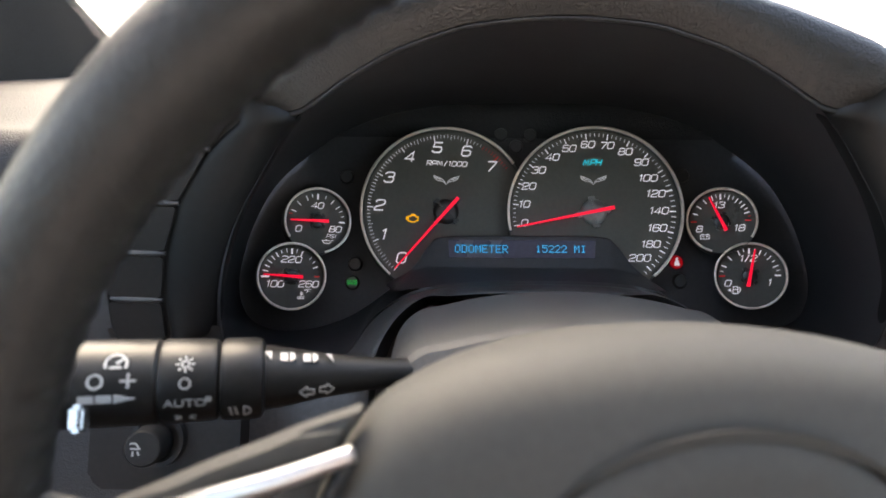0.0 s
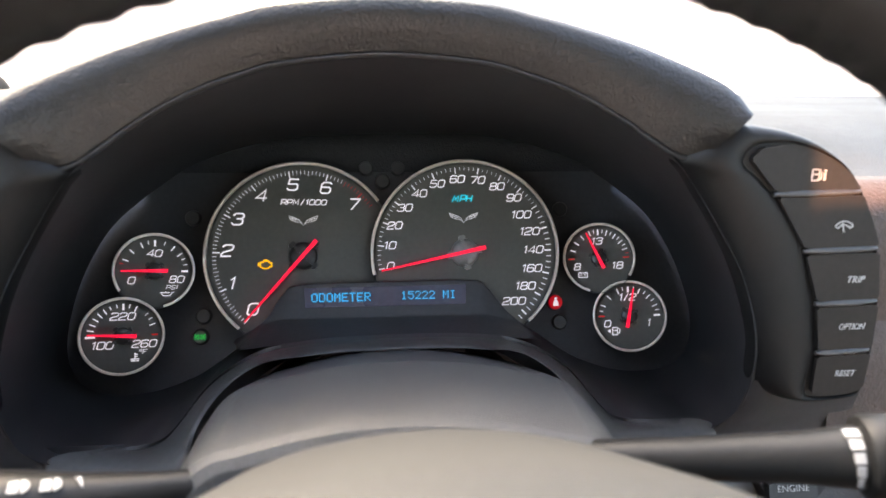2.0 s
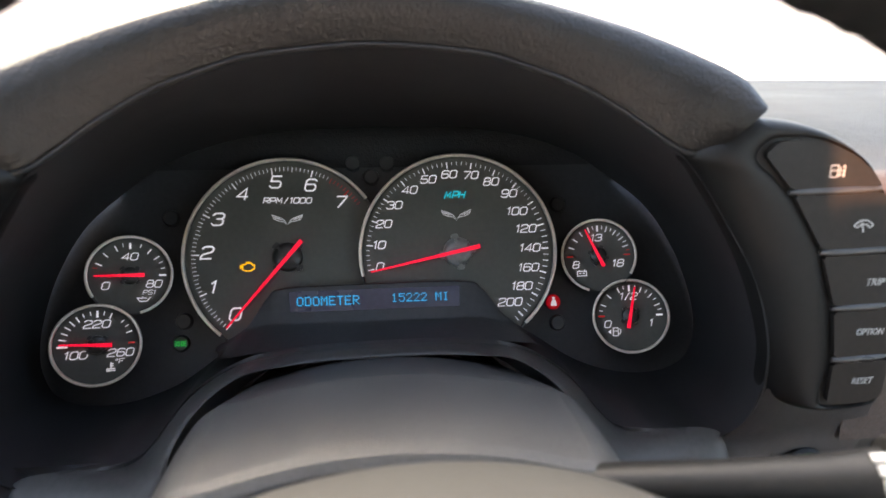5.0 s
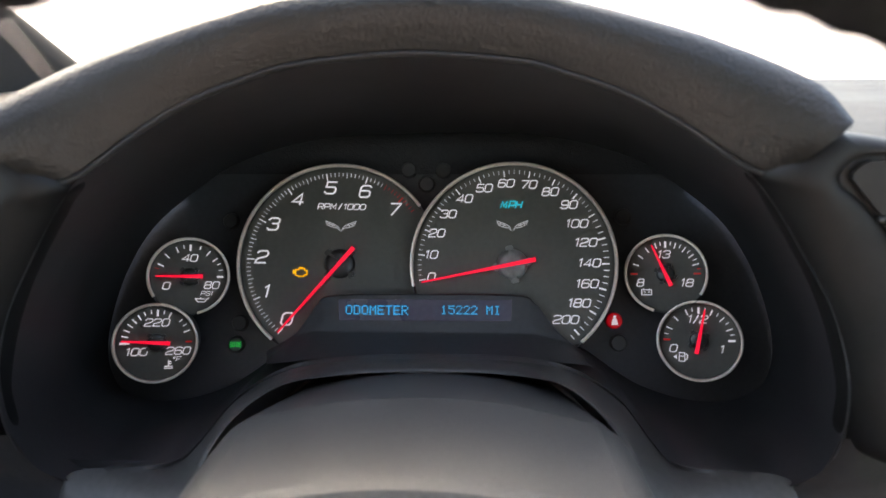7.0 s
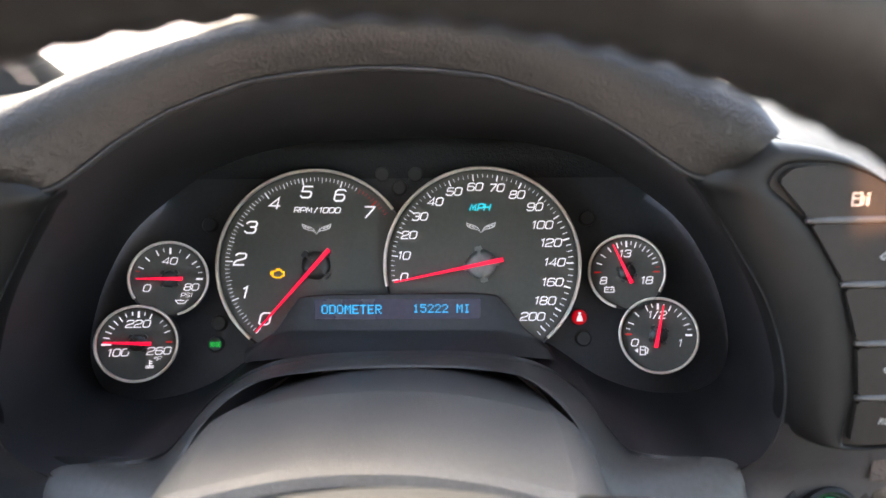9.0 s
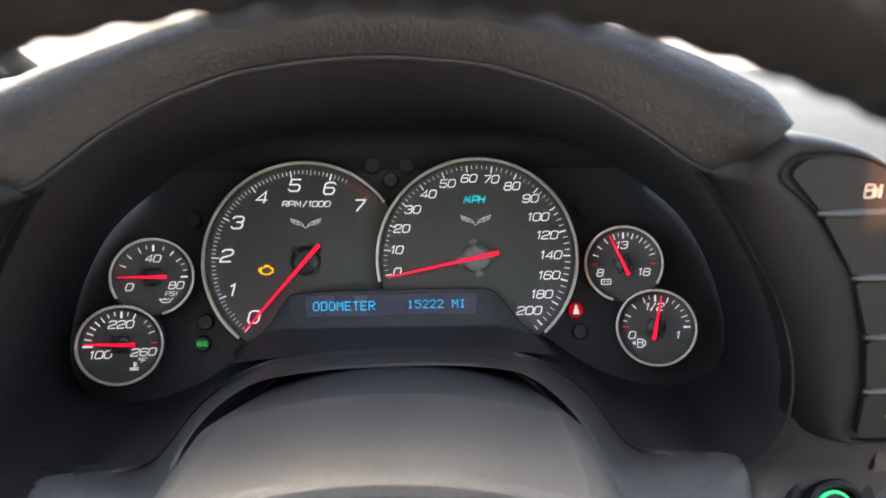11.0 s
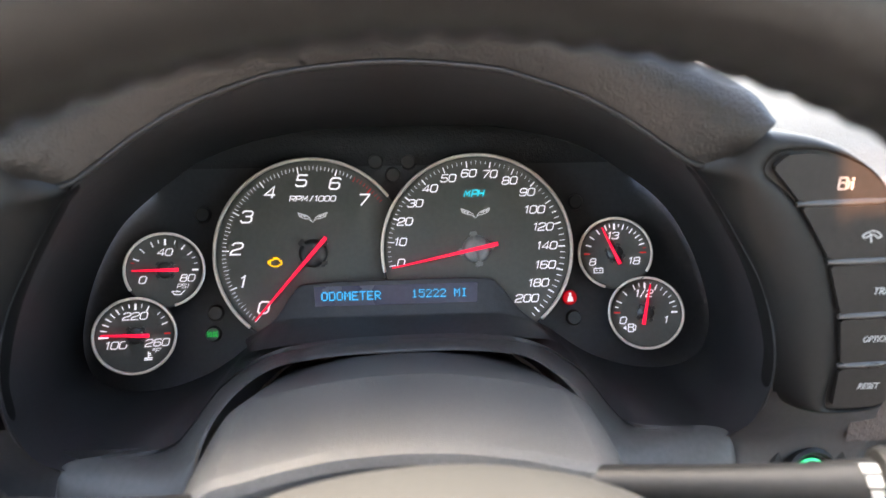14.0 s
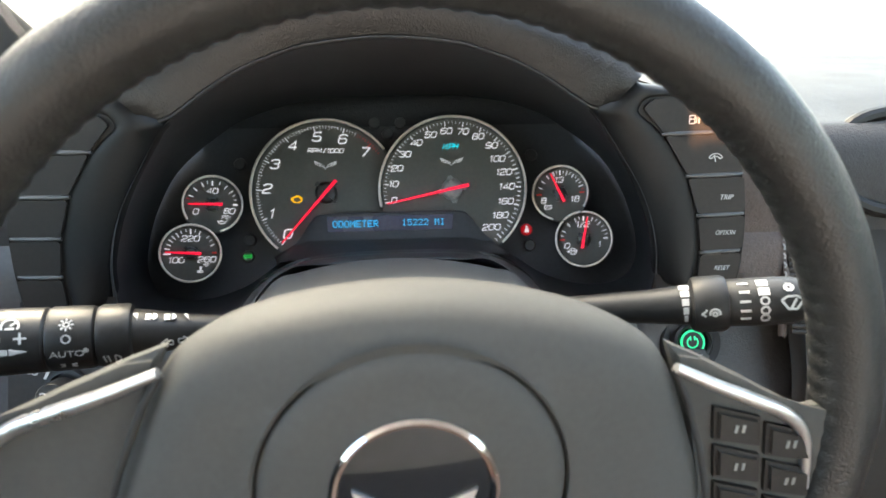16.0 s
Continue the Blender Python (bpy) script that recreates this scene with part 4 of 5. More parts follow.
part("groove_floor", turned([(0.047, -0.0165), (0.0525, -0.0165), (0.0525, -0.0155), (0.047, -0.0155)], 96), M_DARK, hub, "dark groove round the centre pad", m=Matrix.Translation((cx - 0.0043, 0, cz + 0.0015)))
part("centre_pad", disc, M_HUB, hub, "round centre pad", m=Matrix.Translation((cx - 0.0043, 0, cz + 0.0015)))
badge = part("badge", turned([(0.0, -0.0262), (0.0245, -0.0252), (0.0245, -0.021), (0, -0.021)], 64), mat("glossy black badge", (0.01, 0.01, 0.012), 0.06, coat=1.0), wheel, "glossy black round badge", m=Matrix.Translation((cx - 0.0046, 0.002, cz + 0.0043)))
part("badge_ring", turned([(0.0240, -0.0240), (0.0247, -0.0268), (0.0260, -0.0274), (0.0273, -0.0264), (0.0280, -0.0220), (0.0240, -0.0220)], 72), M_CHROME, badge, "chrome ring")
flag = []
for s in (1, -1):
    flag.append(plate([(0, -0.0125), (s * 0.005, -0.0055), (s * 0.0200, 0.0020), (s * 0.0175, -0.0062), (s * 0.0085, -0.0095)], -0.0268, -0.0250))
part("badge_emblem", joined(*flag), M_SILVER, badge, "silver winged shape", smooth=False)

for s in (1, -1):
    up = [(s * x + cx, z) for x, z in ((0.0830, 0.0466), (0.0959, 0.0412), (0.1056, 0.0364), (0.1140, 0.0326), (0.1241, 0.0274), (0.140, 0.0195), (0.152, 0.0225), (0.152, -0.050), (0.130, -0.066), (0.100, -0.060), (0.1060, -0.012), (0.0950, 0.018))]
    bm = plate(up, -0.0055, 0.0005)
    bmesh.ops.bevel(bm, geom=[e for e in bm.edges if e.verts[0].co.y < 0 and e.verts[1].co.y < 0], offset=0.0022, segments=3, affect="EDGES", clamp_overlap=True)
    spoke = part("spoke", bm, M_HUB, wheel, "dark grey spoke")
    path = spline([(s * x + cx, y, z) for x, y, z in ((0.0838, -0.0105, 0.0408), (0.100, -0.0100, 0.0335), (0.116, -0.0090, 0.0270), (0.131, -0.0080, 0.0200), (0.1405, -0.0072, 0.0095), (0.1455, -0.0065, -0.0120))], 44)
    strip = tube(path, [0.0018 + 0.0008 * math.sin(math.pi * i / 43) for i in range(44)], 12)
    part("spoke_trim", strip, M_SILVER, spoke, "satin silver spoke trim")
    part("spoke_seam", tube([Vector((s * x + cx, y, z)) for x, y, z in ((0.0835, -0.0100, 0.0400), (0.0895, -0.0110, 0.0290), (0.0975, -0.0115, 0.0080), (0.1045, -0.0115, -0.0160), (0.1065, -0.0110, -0.0420))], 0.0012, 8), M_DARK, spoke)
    if s < 0:
        continue
    for r in range(4):
        for c in range(2):
            x0, z0 = 0.1055 + 0.0215 * c + 0.0028 * r, 0.0235 - 0.0158 * r - 0.0070 * c
            pts = [(x0 - 0.001 + cx, z0 - 0.0135), (x0 + 0.0175 + cx, z0 - 0.0165), (x0 + 0.0155 + cx, z0 - 0.0045), (x0 - 0.003 + cx, z0)]
            bm = plate(pts, -0.0090, -0.002)
            bmesh.ops.bevel(bm, geom=[e for e in bm.edges if e.verts[0].co.y < -0.008 and e.verts[1].co.y < -0.008], offset=0.0016, segments=3, affect="EDGES", clamp_overlap=True)
            b = part("switch", bm, M_BUTTON, spoke)
            mx, mz = x0 + 0.0075 + cx, z0 - 0.0085
            part("switch_mark", joined(*[plate([(mx + o, mz - 0.0012), (mx + o + 0.0011, mz - 0.0012), (mx + o + 0.0013, mz + 0.0018), (mx + o + 0.0001, mz + 0.0018)], -0.0093, -0.0086) for o in (-0.0022, 0.0006)]), M_HUBGREY, b, smooth=False)

# ---------------------------------------------------------------- stalks
def stalk(name, start, end, rings, label):
    """A lever from start to end; rings: (share of the length, radius)."""
    ob = thing(name, start, label, "stalk")
    d = Vector(end) - Vector(start)
    path = [d * u for u, _ in rings]
    return ob, d, path


wiper_at, wiper_end = (0.062, -0.150, -0.0985), (0.1795, -0.1860, -0.0938)
ws, wd, _ = stalk("wiper_stalk", wiper_at, wiper_end, [], "black wiper stalk with white printed signs")
lever = [(0.0, 0.0062), (0.3, 0.0066), (0.5, 0.0074), (0.60, 0.0086), (0.635, 0.0090)]
part("lever", tube([wd * u for u, _ in lever], [r for _, r in lever], 24), M_STALK, ws)
part("rotary_collar", tube([wd * u for u in (0.630, 0.640, 0.655, 0.735, 0.748, 0.752)], [0.0090, 0.0114, 0.0121, 0.0121, 0.0114, 0.0092], 24), M_STALK, ws, "ribbed rotary collar")
part("end_knob", tube([wd * u for u in (0.750, 0.76, 0.90, 0.96, 0.99, 1.0)], [0.0098, 0.0102, 0.0102, 0.0098, 0.0086, 0.0050], 24), M_STALK, ws)

light_at, light_end = (-0.050, -0.149, -0.1005), (-0.1760, -0.1850, -0.1032)
ls, ld, _ = stalk("indicator_stalk", light_at, light_end, [], "black indicator stalk with light and cruise switches")
lever = [(0.0, 0.0046), (0.12, 0.0052), (0.28, 0.0076), (0.38, 0.0100), (0.43, 0.0108)]
part("lever", tube([ld * u for u, _ in lever], [r for _, r in lever], 24), M_STALK, ls)
part("rotary_collar", tube([ld * u for u in (0.425, 0.432, 0.445, 0.515, 0.527, 0.53)], [0.0108, 0.0128, 0.0133, 0.0133, 0.0126, 0.0112], 28), M_STALK, ls)
part("light_switch", tube([ld * u for u in (0.528, 0.538, 0.55, 0.655, 0.665, 0.668)], [0.0112, 0.0128, 0.0132, 0.0135, 0.0128, 0.0115], 28), M_STALK, ls)
part("end_knob", tube([ld * u for u in (0.667, 0.675, 0.80, 0.93, 0.98, 1.0)], [0.0126, 0.0134, 0.0136, 0.0134, 0.0120, 0.0070], 28), M_STALK, ls)

# ---------------------------------------------------------------- printed signs on the stalks
def on_stalk(ob, d, u, turn, radius, bm, name="printed_sign", flip=1):
    """Lays a flat sign (x along the lever, z up, facing -y) on a lever at the share u of its length, turned up by so many degrees."""
    ax = d.normalized() * flip
    up = Vector((0, 0, 1)) - ax * ax.z
    up.normalize()
    fr = up.cross(ax)
    if fr.y > 0:
        fr = -fr
    a = radians(turn)
    nrm = fr * math.cos(a) + up * math.sin(a)
    tan = ax.cross(nrm)
    if tan.z < 0 and abs(turn) < 80:
        tan = -tan
    m = Matrix.Identity(4)
    for r in range(3):
        m[r][0], m[r][1], m[r][2], m[r][3] = ax[r], -nrm[r], tan[r], (d * u + nrm * (radius + 0.0001))[r]
    me = bm if isinstance(bm, bpy.types.Mesh) else None
    if me is not None:
        return part(name, me.copy(), M_PRINT, ob, m=m)
    return part(name, bm, M_PRINT, ob, m=m, smooth=False)


def rect(x0, x1, z0, z1):
    return plate([(x0, z0), (x1, z0), (x1, z1), (x0, z1)], -0.0002, 0.0003)


# wiper stalk: wedge of delay marks, washer sign, rows of bars, wiper sign
for k in range(5):
    on_stalk(ws, wd, 0.612, 58 - 24 * k, 0.0089, rect(-0.0021 + 0.00035 * k, 0.0021 - 0.00035 * k, -0.0015, 0.0015), "delay_mark")
on_stalk(ws, wd, 0.690, -16, 0.0121, lines([[(-0.0040, -0.0008), (-0.0018, 0.0016)], [(-0.0040, 0.0002), (-0.0024, -0.0014)], arc(0.0012, -0.0002, 0.0020, 200, -20, 8), arc(0.0012, -0.0004, 0.0009, 0, 360, 8)], 0.0008), "washer_sign")
for k, a in enumerate((50, 26, 4, -18, -38)):
    on_stalk(ws, wd, 0.800, a, 0.0102, rect(-0.0022, 0.0018, -0.0005, 0.0005), "delay_mark")
    on_stalk(ws, wd, 0.858, a, 0.0102, rect(-0.0022, 0.0022, -0.0017, 0.0017) if k < 2 else lines([arc(0, 0, 0.0016, 0, 360, 8)], 0.0008), "wiper_mark")
on_stalk(ws, wd, 0.935, 34, 0.0100, lines([arc(0, 0, 0.0014, 0, 360, 8)], 0.0014), "wiper_mark")
on_stalk(ws, wd, 0.940, -4, 0.0101, lines([[(-0.0040, 0.0012), (-0.0018, 0.0028), (0.0018, 0.0028), (0.0040, 0.0012), (0.0016, -0.0024), (-0.0016, -0.0024), (-0.0040, 0.0012)], [(-0.0008, -0.0026), (0.0016, 0.0018)]], 0.0009), "wiper_sign")

# indicator stalk: lamp signs, arrows, fog lamp, light switch and cruise signs
for u, bm in ((0.418, plate([(-0.0012, 0.0018), (0.0012, 0.0018), (0.0010, -0.0018)], -0.0002, 0.0003)),
              (0.366, joined(plate(arc(0.0, 0, 0.0019, 90, -90, 8), -0.0002, 0.0003), rect(-0.0030, -0.0006, -0.0017, 0.0017))),
              (0.310, joined(plate(arc(0.0, 0, 0.0019, 90, -90, 8), -0.0002, 0.0003), rect(-0.0030, -0.0006, -0.0017, 0.0017))),
              (0.266, plate([(-0.0010, 0.0018), (0.0006, 0.0018), (0.0012, -0.0018)], -0.0002, 0.0003))):
    on_stalk(ls, ld, u, 46, 0.0046 + 0.0142 * u, bm, "lamp_sign", flip=-1)
ARROW = [(-0.0020, 0.0010), (0.0002, 0.0010), (0.0002, 0.0021), (0.0026, 0), (0.0002, -0.0021), (0.0002, -0.0010), (-0.0020, -0.0010), (-0.0020, 0.0010)]
on_stalk(ls, ld, 0.322, -28, 0.0091, lines([[(-x, z) for x, z in ARROW]], 0.0006), "turn_arrow", flip=-1)
on_stalk(ls, ld, 0.276, -28, 0.0079, lines([ARROW], 0.0006), "turn_arrow", flip=-1)
on_stalk(ls, ld, 0.480, -42, 0.0133, lines([[(-0.0034, 0.0020), (-0.0026, -0.0018)], [(-0.0018, 0.0020), (-0.0010, -0.0018)], arc(0.0010, 0, 0.0020, 90, -90, 6) + [(0.0010, 0.0020)]], 0.0007), "fog_lamp_sign", flip=-1)
sun_sign = [arc(0, 0, 0.0011, 0, 360, 8)] + [[(0.0016 * math.cos(radians(a)), 0.0016 * math.sin(radians(a))), (0.0027 * math.cos(radians(a)), 0.0027 * math.sin(radians(a)))] for a in range(0, 360, 45)]
on_stalk(ls, ld, 0.604, 27, 0.0134, lines(sun_sign, 0.0006), "light_sign", flip=-1)
on_stalk(ls, ld, 0.604, 2, 0.0134, lines([arc(0, 0, 0.0016, 60, 480, 12)], 0.0006), "off_sign", flip=-1)
on_stalk(ls, ld, 0.604, -24, 0.0134, words("AUTO", 0.0026, 0.0, 1.2, 0.0), "auto_lettering", flip=-1)
on_stalk(ls, ld, 0.552, -20, 0.0131, lines([arc(0, 0, 0.0006, 0, 360, 8)], 0.0010), "position_dot", flip=-1)
on_stalk(ls, ld, 0.604, -50, 0.0134, lines([[(-0.0030, 0.0010), (-0.0012, 0.0004)], [(-0.0030, -0.0010), (-0.0012, -0.0004)], [(0.0030, 0.0010), (0.0012, 0.0004)], [(0.0030, -0.0010), (0.0012, -0.0004)]], 0.0006), "parking_lamp_sign", flip=-1)
on_stalk(ls, ld, 0.792, 8, 0.0136, lines([arc(0, 0, 0.0020, 0, 360, 12)], 0.0008), "off_ring", flip=-1)
on_stalk(ls, ld, 0.724, 8, 0.0136, lines([[(-0.0022, 0), (0.0022, 0)], [(0, -0.0022), (0, 0.0022)]], 0.0008), "plus_sign", flip=-1)
on_stalk(ls, ld, 0.752, 30, 0.0136, lines([arc(0, 0, 0.0030, -30, 210, 10), [(0, 0), (0.0024, 0.0020)], [(-0.0016, -0.0012), (0.0016, -0.0012)]], 0.0008), "cruise_sign", flip=-1)
on_stalk(ls, ld, 0.765, -14, 0.0136, joined(rect(-0.0080, -0.0038, -0.0011, 0.0011), rect(-0.0032, 0.0010, -0.0011, 0.0011), plate([(0.0016, 0.0013), (0.0016, -0.0013), (0.0075, 0.0)], -0.0002, 0.0003)), "cruise_scale", flip=-1)
part("slide_switch", moved(box(-0.0022, 0.0022, -0.0030, 0.0030, -0.0040, 0.0040, 0.0012), Matrix.Translation(ld * 0.795 + Vector((0, -0.0125, -0.0085)))), M_SILVER, ls, "satin cruise slider")

# ---------------------------------------------------------------- dimmer knob, start button
dimmer = thing("dimmer_knob", (-0.1700, -0.1085, -0.1375), "round black lamp dimmer knob on its panel", "knob")
part("knob_panel", plate(round_rect(-0.024, 0.040, -0.018, 0.020, 0.006), 0.002, 0.014, 0.002), M_BUTTON, dimmer, "black knob panel")
part("knob_socket", turned([(0.0088, 0.0022), (0.0092, -0.0010), (0.0112, -0.0010), (0.0116, 0.0022)], 40), M_STALK, dimmer, m=Matrix.Translation((0.0060, 0, 0.0030)))
part("knob", turned([(0, -0.0135), (0.0066, -0.0132), (0.0074, -0.0120), (0.0080, 0.0), (0.0080, 0.0030), (0, 0.0030)], 40), M_STALK, dimmer, "ridged black knob", m=pose(0.0040, 0, 0.0020, 0, 0, 8))
part("lamp_sign", moved(lines([[(-0.0030, 0.0), (0.0030, 0.0)], arc(0, 0, 0.0022, 0, 180, 8), [(0, -0.0010), (0, -0.0030)], [(-0.0018, -0.0010), (-0.0026, -0.0026)], [(0.0018, -0.0010), (0.0026, -0.0026)]], 0.0007), Matrix.Translation((0.0024, -0.0136, 0.0022))), M_PRINT, dimmer, smooth=False)
part("dimmer_sign", moved(lines([arc(0, 0, 0.0016, 0, 360, 8), [(0.0022, 0.0016), (0.0034, 0.0028)], [(-0.0022, 0.0016), (-0.0034, 0.0028)], [(-0.0034, -0.0010), (0.0034, 0.0016)]], 0.0006), Matrix.Translation((-0.0105, 0.0018, 0.0130))), M_PRINT, dimmer, smooth=False)
part("dimmer_wedge", moved(plate([(-0.0026, -0.0032), (-0.0014, -0.0036), (0.0016, 0.0024), (0.0002, 0.0030)], -0.0002, 0.0003), Matrix.Translation((-0.0035, 0.0018, 0.0125))), M_PRINT, dimmer, smooth=False)

start = thing("start_button", (0.1795, -0.0760, -0.1232), "round black engine start button with a green lit ring", "button")
# flush near-black ring stands in for the shade of a recess
part("recess_shade_ring", turned([(0.0125, 0.006), (0.0128, 0.0010), (0.0172, -0.0008), (0.0182, 0.0010), (0.0182, 0.010)], 48), M_DARK, start, "flush dark ring, the shade of a recess in its colour")
part("button_rim", turned([(0.0088, 0.004), (0.0092, -0.0030), (0.0104, -0.0040), (0.0118, -0.0030), (0.0128, 0.010), (0.0088, 0.010)], 48), M_STALK, start)
part("button_face", turned([(0, -0.0015), (0.0070, -0.0012), (0.0086, 0.0002), (0.0088, 0.010), (0, 0.010)], 40), M_BUTTON, start)
part("lit_ring", turned([(0.0062, -0.0014), (0.0062, -0.0019), (0.0073, -0.0017), (0.0073, -0.0008)], 48), M_TEAL, start, "green lit ring")
part("lit_sign", moved(lines([arc(0, 0, 0.0032, 60, -240, 14), [(-0.0012, 0.0036), (-0.0012, 0.0012)], [(0.0012, 0.0036), (0.0012, 0.0012)]], 0.0008), Matrix.Translation((0, -0.0014, 0))), M_TEAL, start, "green lit sign", smooth=False)
key = thing("engine_switch", (0.1768, -0.0780, -0.1415), "small black rocker plate lettered ENGINE", "switch")
part("switch_plate", plate(round_rect(-0.0110, 0.0110, -0.012, 0.0145, 0.003), -0.002, 0.014, 0.0016), M_STALK, key)
write("ENGINE", 0.0, -0.0021, 0.0098, 0.0028, M_PRINT, key, "lettering", shear=0.0, wide=1.0)
write("Acc", 0.0052, -0.0021, 0.0025, 0.0028, M_PRINT, key, "lettering", shear=0.0, wide=1.0)
part("off_ring", moved(lines([arc(0, 0, 0.0018, 0, 360, 12)], 0.0007), Matrix.Translation((-0.0052, -0.0021, 0.0025))), M_PRINT, key, smooth=False)
for x in (-0.0052, 0.0052):
    part("stud", turned([(0, -0.0034), (0.0011, -0.0032), (0.0016, -0.0022), (0.0016, 0)], 20), M_LIP, key, m=Matrix.Translation((x, 0, -0.0062)))

# ---------------------------------------------------------------- dashboard
dash = thing("dashboard", (0, 0, 0), "dark grey vinyl dashboard with vents and stitched panels", "dashboard")


def sheet(x0, x1, profile, nx=12, crown=0.0):
    """A strip of the dash, swept along x, from (y, z) pairs in the dash frame."""
    loops = []
    for i in range(nx + 1):
        x = x0 + (x1 - x0) * i / nx
        loops.append([Vector((x, y - crown * (x - 0.36) ** 2, z)) for y, z in profile])
    return loft(loops, closed=False)


def curve2(points, n=24):
    return [(p.x, p.y) for p in spline([(a, b, 0) for a, b in points], n)]


top_side = curve2([(-0.092, -0.060), (-0.108, -0.025), (-0.106, -0.004), (-0.085, 0.009), (0.0, 0.055), (0.15, 0.118), (0.25, 0.160), (0.295, 0.1800), (0.310, 0.178), (0.33, 0.14)], 48)
top_back = curve2([(0.012, 0.030), (0.025, 0.064), (0.15, 0.118), (0.25, 0.160), (0.295, 0.1800), (0.310, 0.178), (0.33, 0.14)], 36)
part("dash_top", sheet(0.2290, 1.20, top_side), M_DASH, dash, "grained vinyl dash top")
part("dash_top", sheet(-0.398, -0.190, top_side), M_DASH, dash, "grained vinyl dash top")
part("dash_top", sheet(-0.190, 0.192, top_back), M_DASH, dash, "grained vinyl dash top")
lower = curve2([(-0.060, -0.1055), (-0.060, -0.125), (-0.064, -0.19), (-0.05, -0.32), (0.10, -0.50)], 24)
part("lower_panel", sheet(-0.398, 0.262, lower), M_PANEL, dash, "dark lower dash panel")
side_fill = curve2([(-0.093, -0.055), (-0.092, -0.075), (-0.082, -0.108)], 10)
bend = next(k for k, (y, z) in enumerate(top_side) if z > 0.002)
part("dash_top", sheet(0.192, 0.2290, top_side[bend:]), M_DASH, dash, "grained vinyl dash top")
part("side_panel", sheet(0.192, 0.2290, top_side[bend::-1] + side_fill[2:]), M_SIDE, dash, "dark leather panel beside the dials")
part("side_panel", sheet(-0.398, -0.196, side_fill), M_SURROUND, dash, "dark panel beside the dials")
stack = curve2([(-0.080, -0.055), (-0.078, -0.10), (-0.070, -0.20), (0.05, -0.50)], 24)
part("centre_console", sheet(0.236, 0.52, stack), M_BUTTON, dash, "black centre console")

# ---------------------------------------------------------------- cabin shell and outside
def wall(name, pts, material, label, category="cabin wall"):
    """A wall of the cabin: a flat polygon given thickness outwards."""
    bm = bmesh.new()
    vs = [bm.verts.new(p) for p in pts]
    f = bm.faces.new(vs)
    f.normal_update()
    res = bmesh.ops.extrude_face_region(bm, geom=[f])
    for v in res["geom"]:
        if isinstance(v, bmesh.types.BMVert):
            v.co += f.normal * 0.03
    return setting(name, bm, material, label, category)


XL, XR = -0.400, 1.24
wall("floor", [(XL, -1.62, 0.25), (XL, 0.6, 0.25), (XR, 0.6, 0.25), (XR, -1.62, 0.25)], M_CARPET, "charcoal carpeted car floor", "floor")
wall("wall_left", [(XL, -1.62, 0.25), (XL, 0.6, 0.25), (XL, 0.6, 0.80), (XL, 0.310, 0.870), (XL, 0.291, 0.897), (XL, 0.273, 0.917), (XL, 0.249, 0.938), (XL, -0.15, 1.20), (XL, -0.30, 1.20), (XL, -0.02, 0.95), (XL, -0.30, 0.90), (XL, -1.62, 0.90)], M_PILLAR, "dark door trim")
wall("wall_right", [(XR, -1.62, 0.90), (XR, 0.6, 0.87), (XR, 0.6, 0.25), (XR, -1.62, 0.25)], M_PANEL, "dark door trim")
wall("wall_front", [(XL, 0.5, 0.25), (XL, 0.5, 0.81), (XR, 0.5, 0.81), (XR, 0.5, 0.25)], M_PANEL, "dark bulkhead behind the dash")
# out of view; low and pale so that light from behind fills the dash
wall("wall_back", [(XL, -1.6, 0.25), (XR, -1.6, 0.25), (XR, -1.6, 0.50), (XL, -1.6, 0.50)], M_BOUNCE_LINER, "grey unseen rear wall, kept low and pale for fill light")
# unseen roof, its front edge cut back to let more light down
wall("ceiling", [(XL, -0.76, 1.22), (XR, -0.76, 1.22), (XR, -0.38, 1.24), (XL, -0.38, 1.24)], M_BOUNCE_LINER, "grey unseen headliner, lightened to bounce light", "ceiling")
# unseen panels added to block the sun, with a slot for the pod's patch
for name, x0, x1 in (("wall_sun_block_1", XL, 0.085), ("wall_sun_block_2", 0.165, 0.32)):
    wall(name, [(x0, -1.6, 0.92), (x1, -1.6, 0.92), (x1, -0.76, 1.22), (x0, -0.76, 1.22)], M_BOUNCE_LINER, "grey unseen panel added to block the sun")
wall("wall_sun_block_3", [(0.085, -1.6, 0.92), (0.165, -1.6, 0.92), (0.165, -0.852, 1.2005), (0.085, -0.852, 1.2005)], M_BOUNCE_LINER, "grey unseen panel added to block the sun")
ground = bmesh.new()
bmesh.ops.create_grid(ground, x_segments=8, y_segments=8, size=400)
setting("ground", ground, M_GROUND, "pale concrete ground", "ground")

# windscreen pillars
pillars = thing("windscreen_frame", (0, 0, 0), "black windscreen pillars with glass", "windscreen", m=pose(0.36, 0.5, 0.83))
for s in (-1, 1):
    p = spline([(s * 0.88, 0.02, -0.02), (s * 0.85, -0.30, 0.19), (s * 0.78, -0.72, 0.38), (s * 0.76, -0.88, 0.41)], 24)
    part("pillar", tube(p, 0.045, 16), M_PILLAR, pillars, "black pillar")
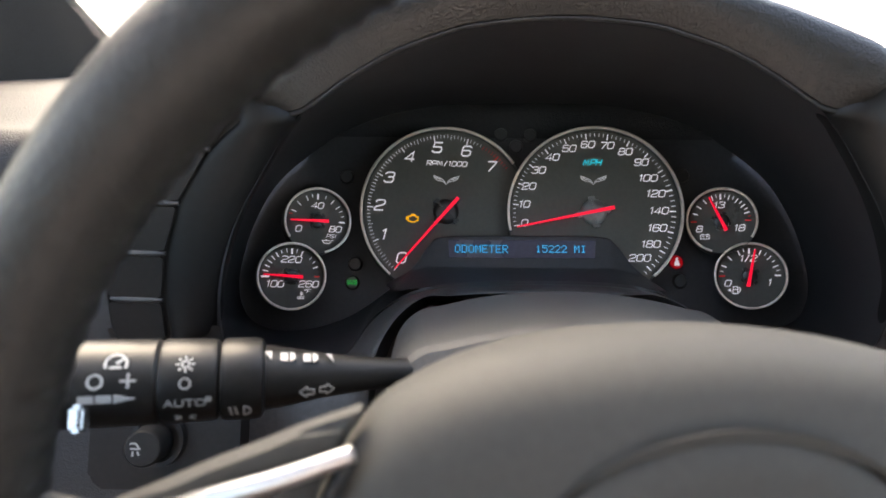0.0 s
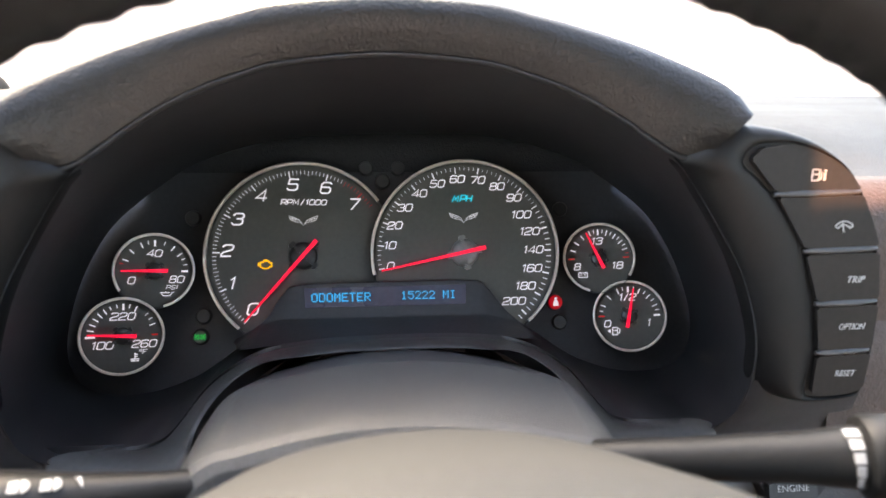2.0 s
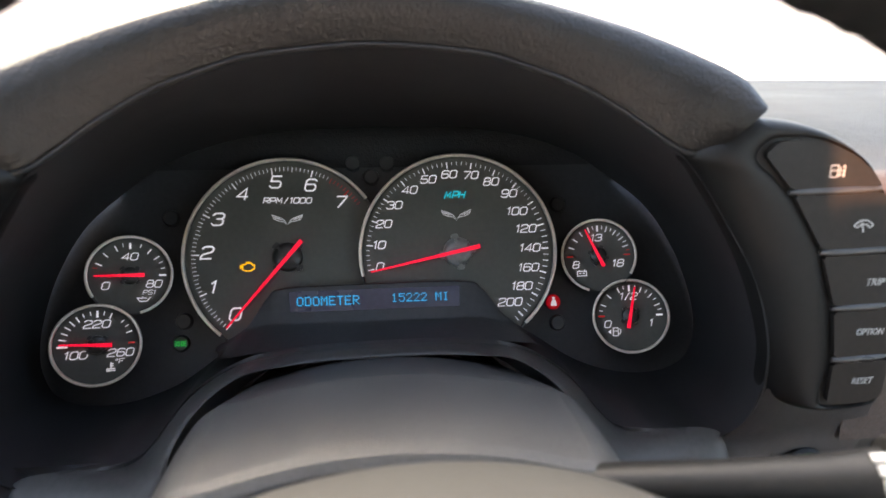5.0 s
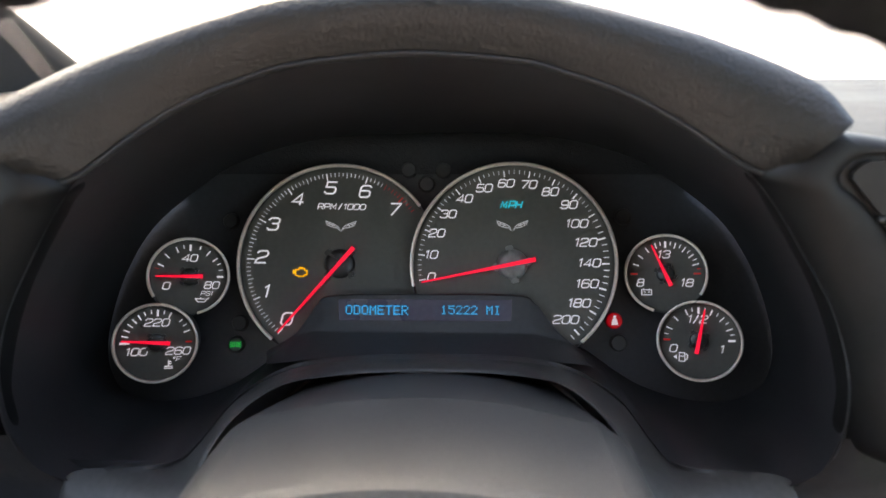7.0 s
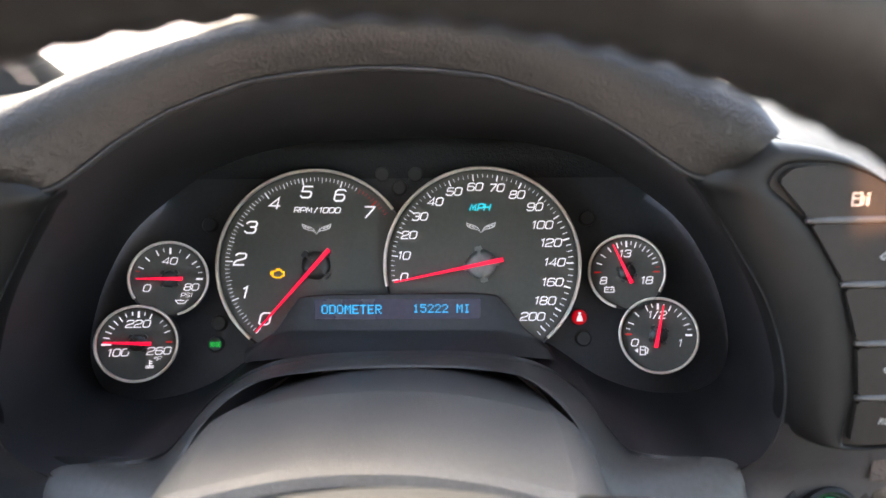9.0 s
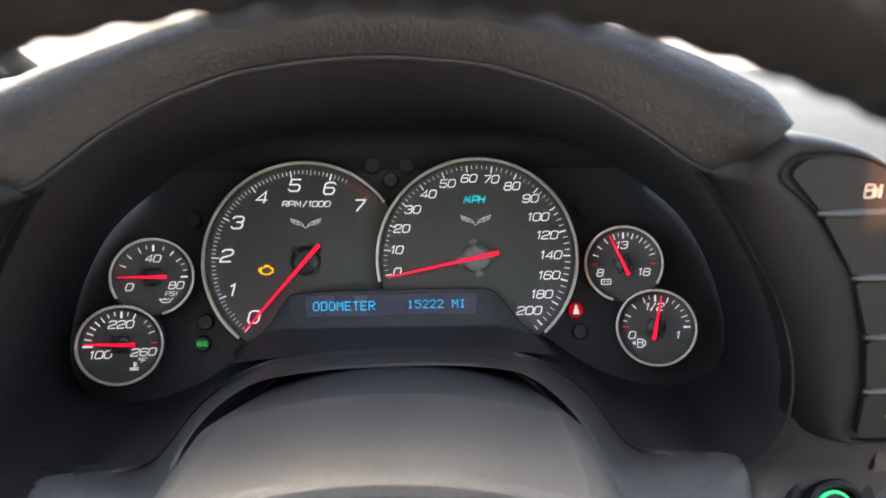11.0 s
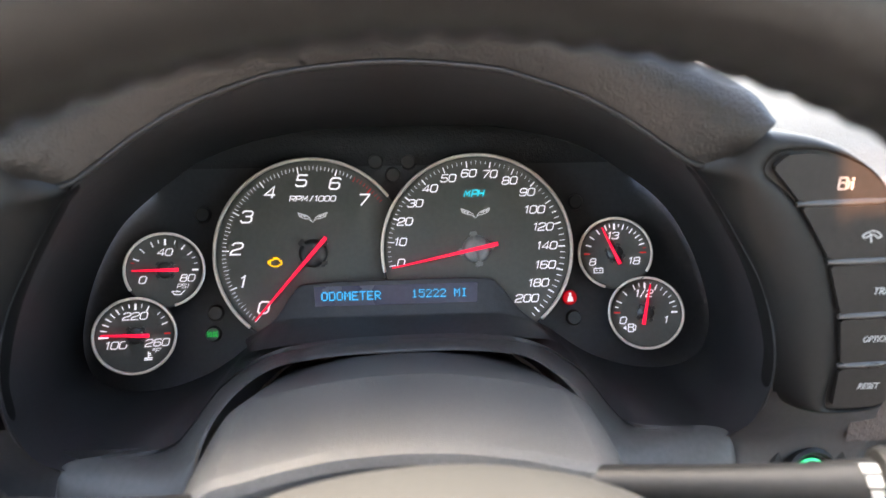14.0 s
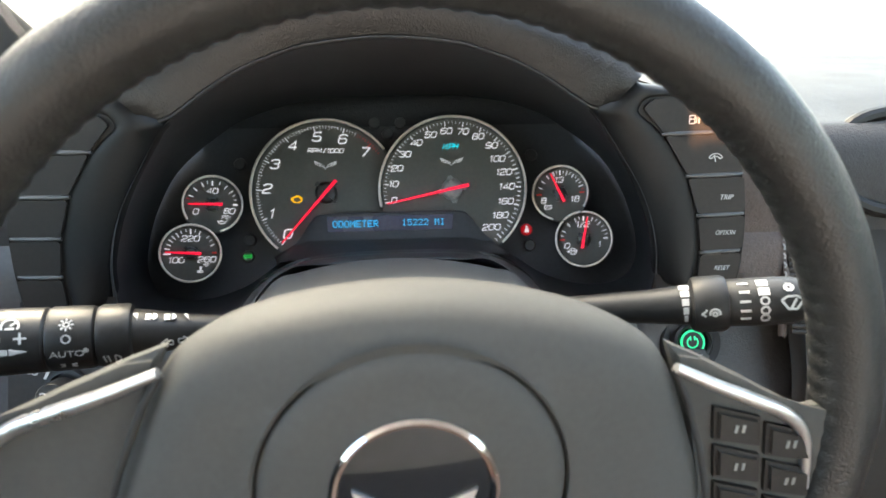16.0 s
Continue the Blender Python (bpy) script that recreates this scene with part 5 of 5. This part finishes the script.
gl_bm = loft([[Vector((x, 0.0 - 0.10 * abs(x) ** 2, -0.01)) for x in (-0.86, -0.5, 0, 0.5, 0.86)], [Vector((x, -0.34 - 0.1 * abs(x) ** 2, 0.22)) for x in (-0.84, -0.5, 0, 0.5, 0.84)], [Vector((x, -0.68 - 0.1 * abs(x) ** 2, 0.37)) for x in (-0.78, -0.45, 0, 0.45, 0.78)], [Vector((x, -0.84 - 0.05 * abs(x) ** 2, 0.415)) for x in (-0.76, -0.45, 0, 0.45, 0.76)]], closed=False)
pane = part("pane", gl_bm, M_GLASS, pillars, "clear windscreen glass")
pane.visible_shadow = False

# ---------------------------------------------------------------- right-hand vent, trim strips, stitched edge
vent = thing("air_vent", (0.335, -0.095, -0.022), "black dashboard air vent with flat louvres", "air vent")
part("vent_frame", joined(*[tube(spline([(x * 0.078, -0.004, z * 0.030) for x, z in ((-1, 0), (-0.86, 0.75), (-0.4, 1), (0.4, 1), (0.86, 0.75), (1, 0), (0.86, -0.75), (0.4, -1), (-0.4, -1), (-0.86, -0.75))], 60, closed=True), 0.0042, 10, closed=True)]), M_POD, vent, "satin black vent frame")
part("vent_back", plate([(p.x, p.z) for p in spline([(x * 0.078, 0, z * 0.030) for x, z in ((-1, 0), (-0.86, 0.75), (-0.4, 1), (0.4, 1), (0.86, 0.75), (1, 0), (0.86, -0.75), (0.4, -1), (-0.4, -1), (-0.86, -0.75))], 60, closed=True)], 0.004, 0.02), M_DARK, vent, smooth=False)
for k in range(5):
    z = -0.021 + 0.0105 * k
    w = 0.074 * math.sqrt(max(0.1, 1 - (abs(z) / 0.036) ** 3))
    part("louvre", moved(box(-w, w, -0.004, 0.006, -0.0011, 0.0011, 0.0006), pose(0, 0, z, -18, 0, 0)), M_POD, vent)

for x, w in ((0.2445, 0.0013), (0.2540, 0.0011)):
    strip = thing("trim_strip", (x, -0.094, -0.110), "thin satin silver upright trim strip beside the console", "trim", group="console trim strips")
    part("strip", box(-w, w, -0.003, 0.010, -0.060, 0.028, 0.0006), M_SILVER, strip)

# stitched edge and pleated gaiter beside the leather panel
edge = thing("stitched_trim", (0.2290, -0.090, -0.055), "black pleated leather strip with a grey stitched seam", "trim")
part("welt", tube([(0, 0.002, 0.020), (0.0002, -0.0015, 0.0), (0.0004, -0.001, -0.03), (0.0006, 0.006, -0.065)], 0.0022, 10), M_SIDE, edge, "leather welt")
for k in range(14):
    part("stitch", tube([(-0.0016, -0.0036, 0.014 - 0.0052 * k), (-0.0010, -0.0040, 0.0122 - 0.0052 * k), (-0.0012, -0.0036, 0.0106 - 0.0052 * k)], 0.0006, 6), M_THREAD, edge)
for k in range(26):
    part("pleat", tube([(0.0022, -0.001, 0.018 - 0.0032 * k), (0.0070, -0.0022, 0.0175 - 0.0032 * k), (0.0125, -0.001, 0.018 - 0.0032 * k)], 0.0017, 8), M_BUTTON, edge)
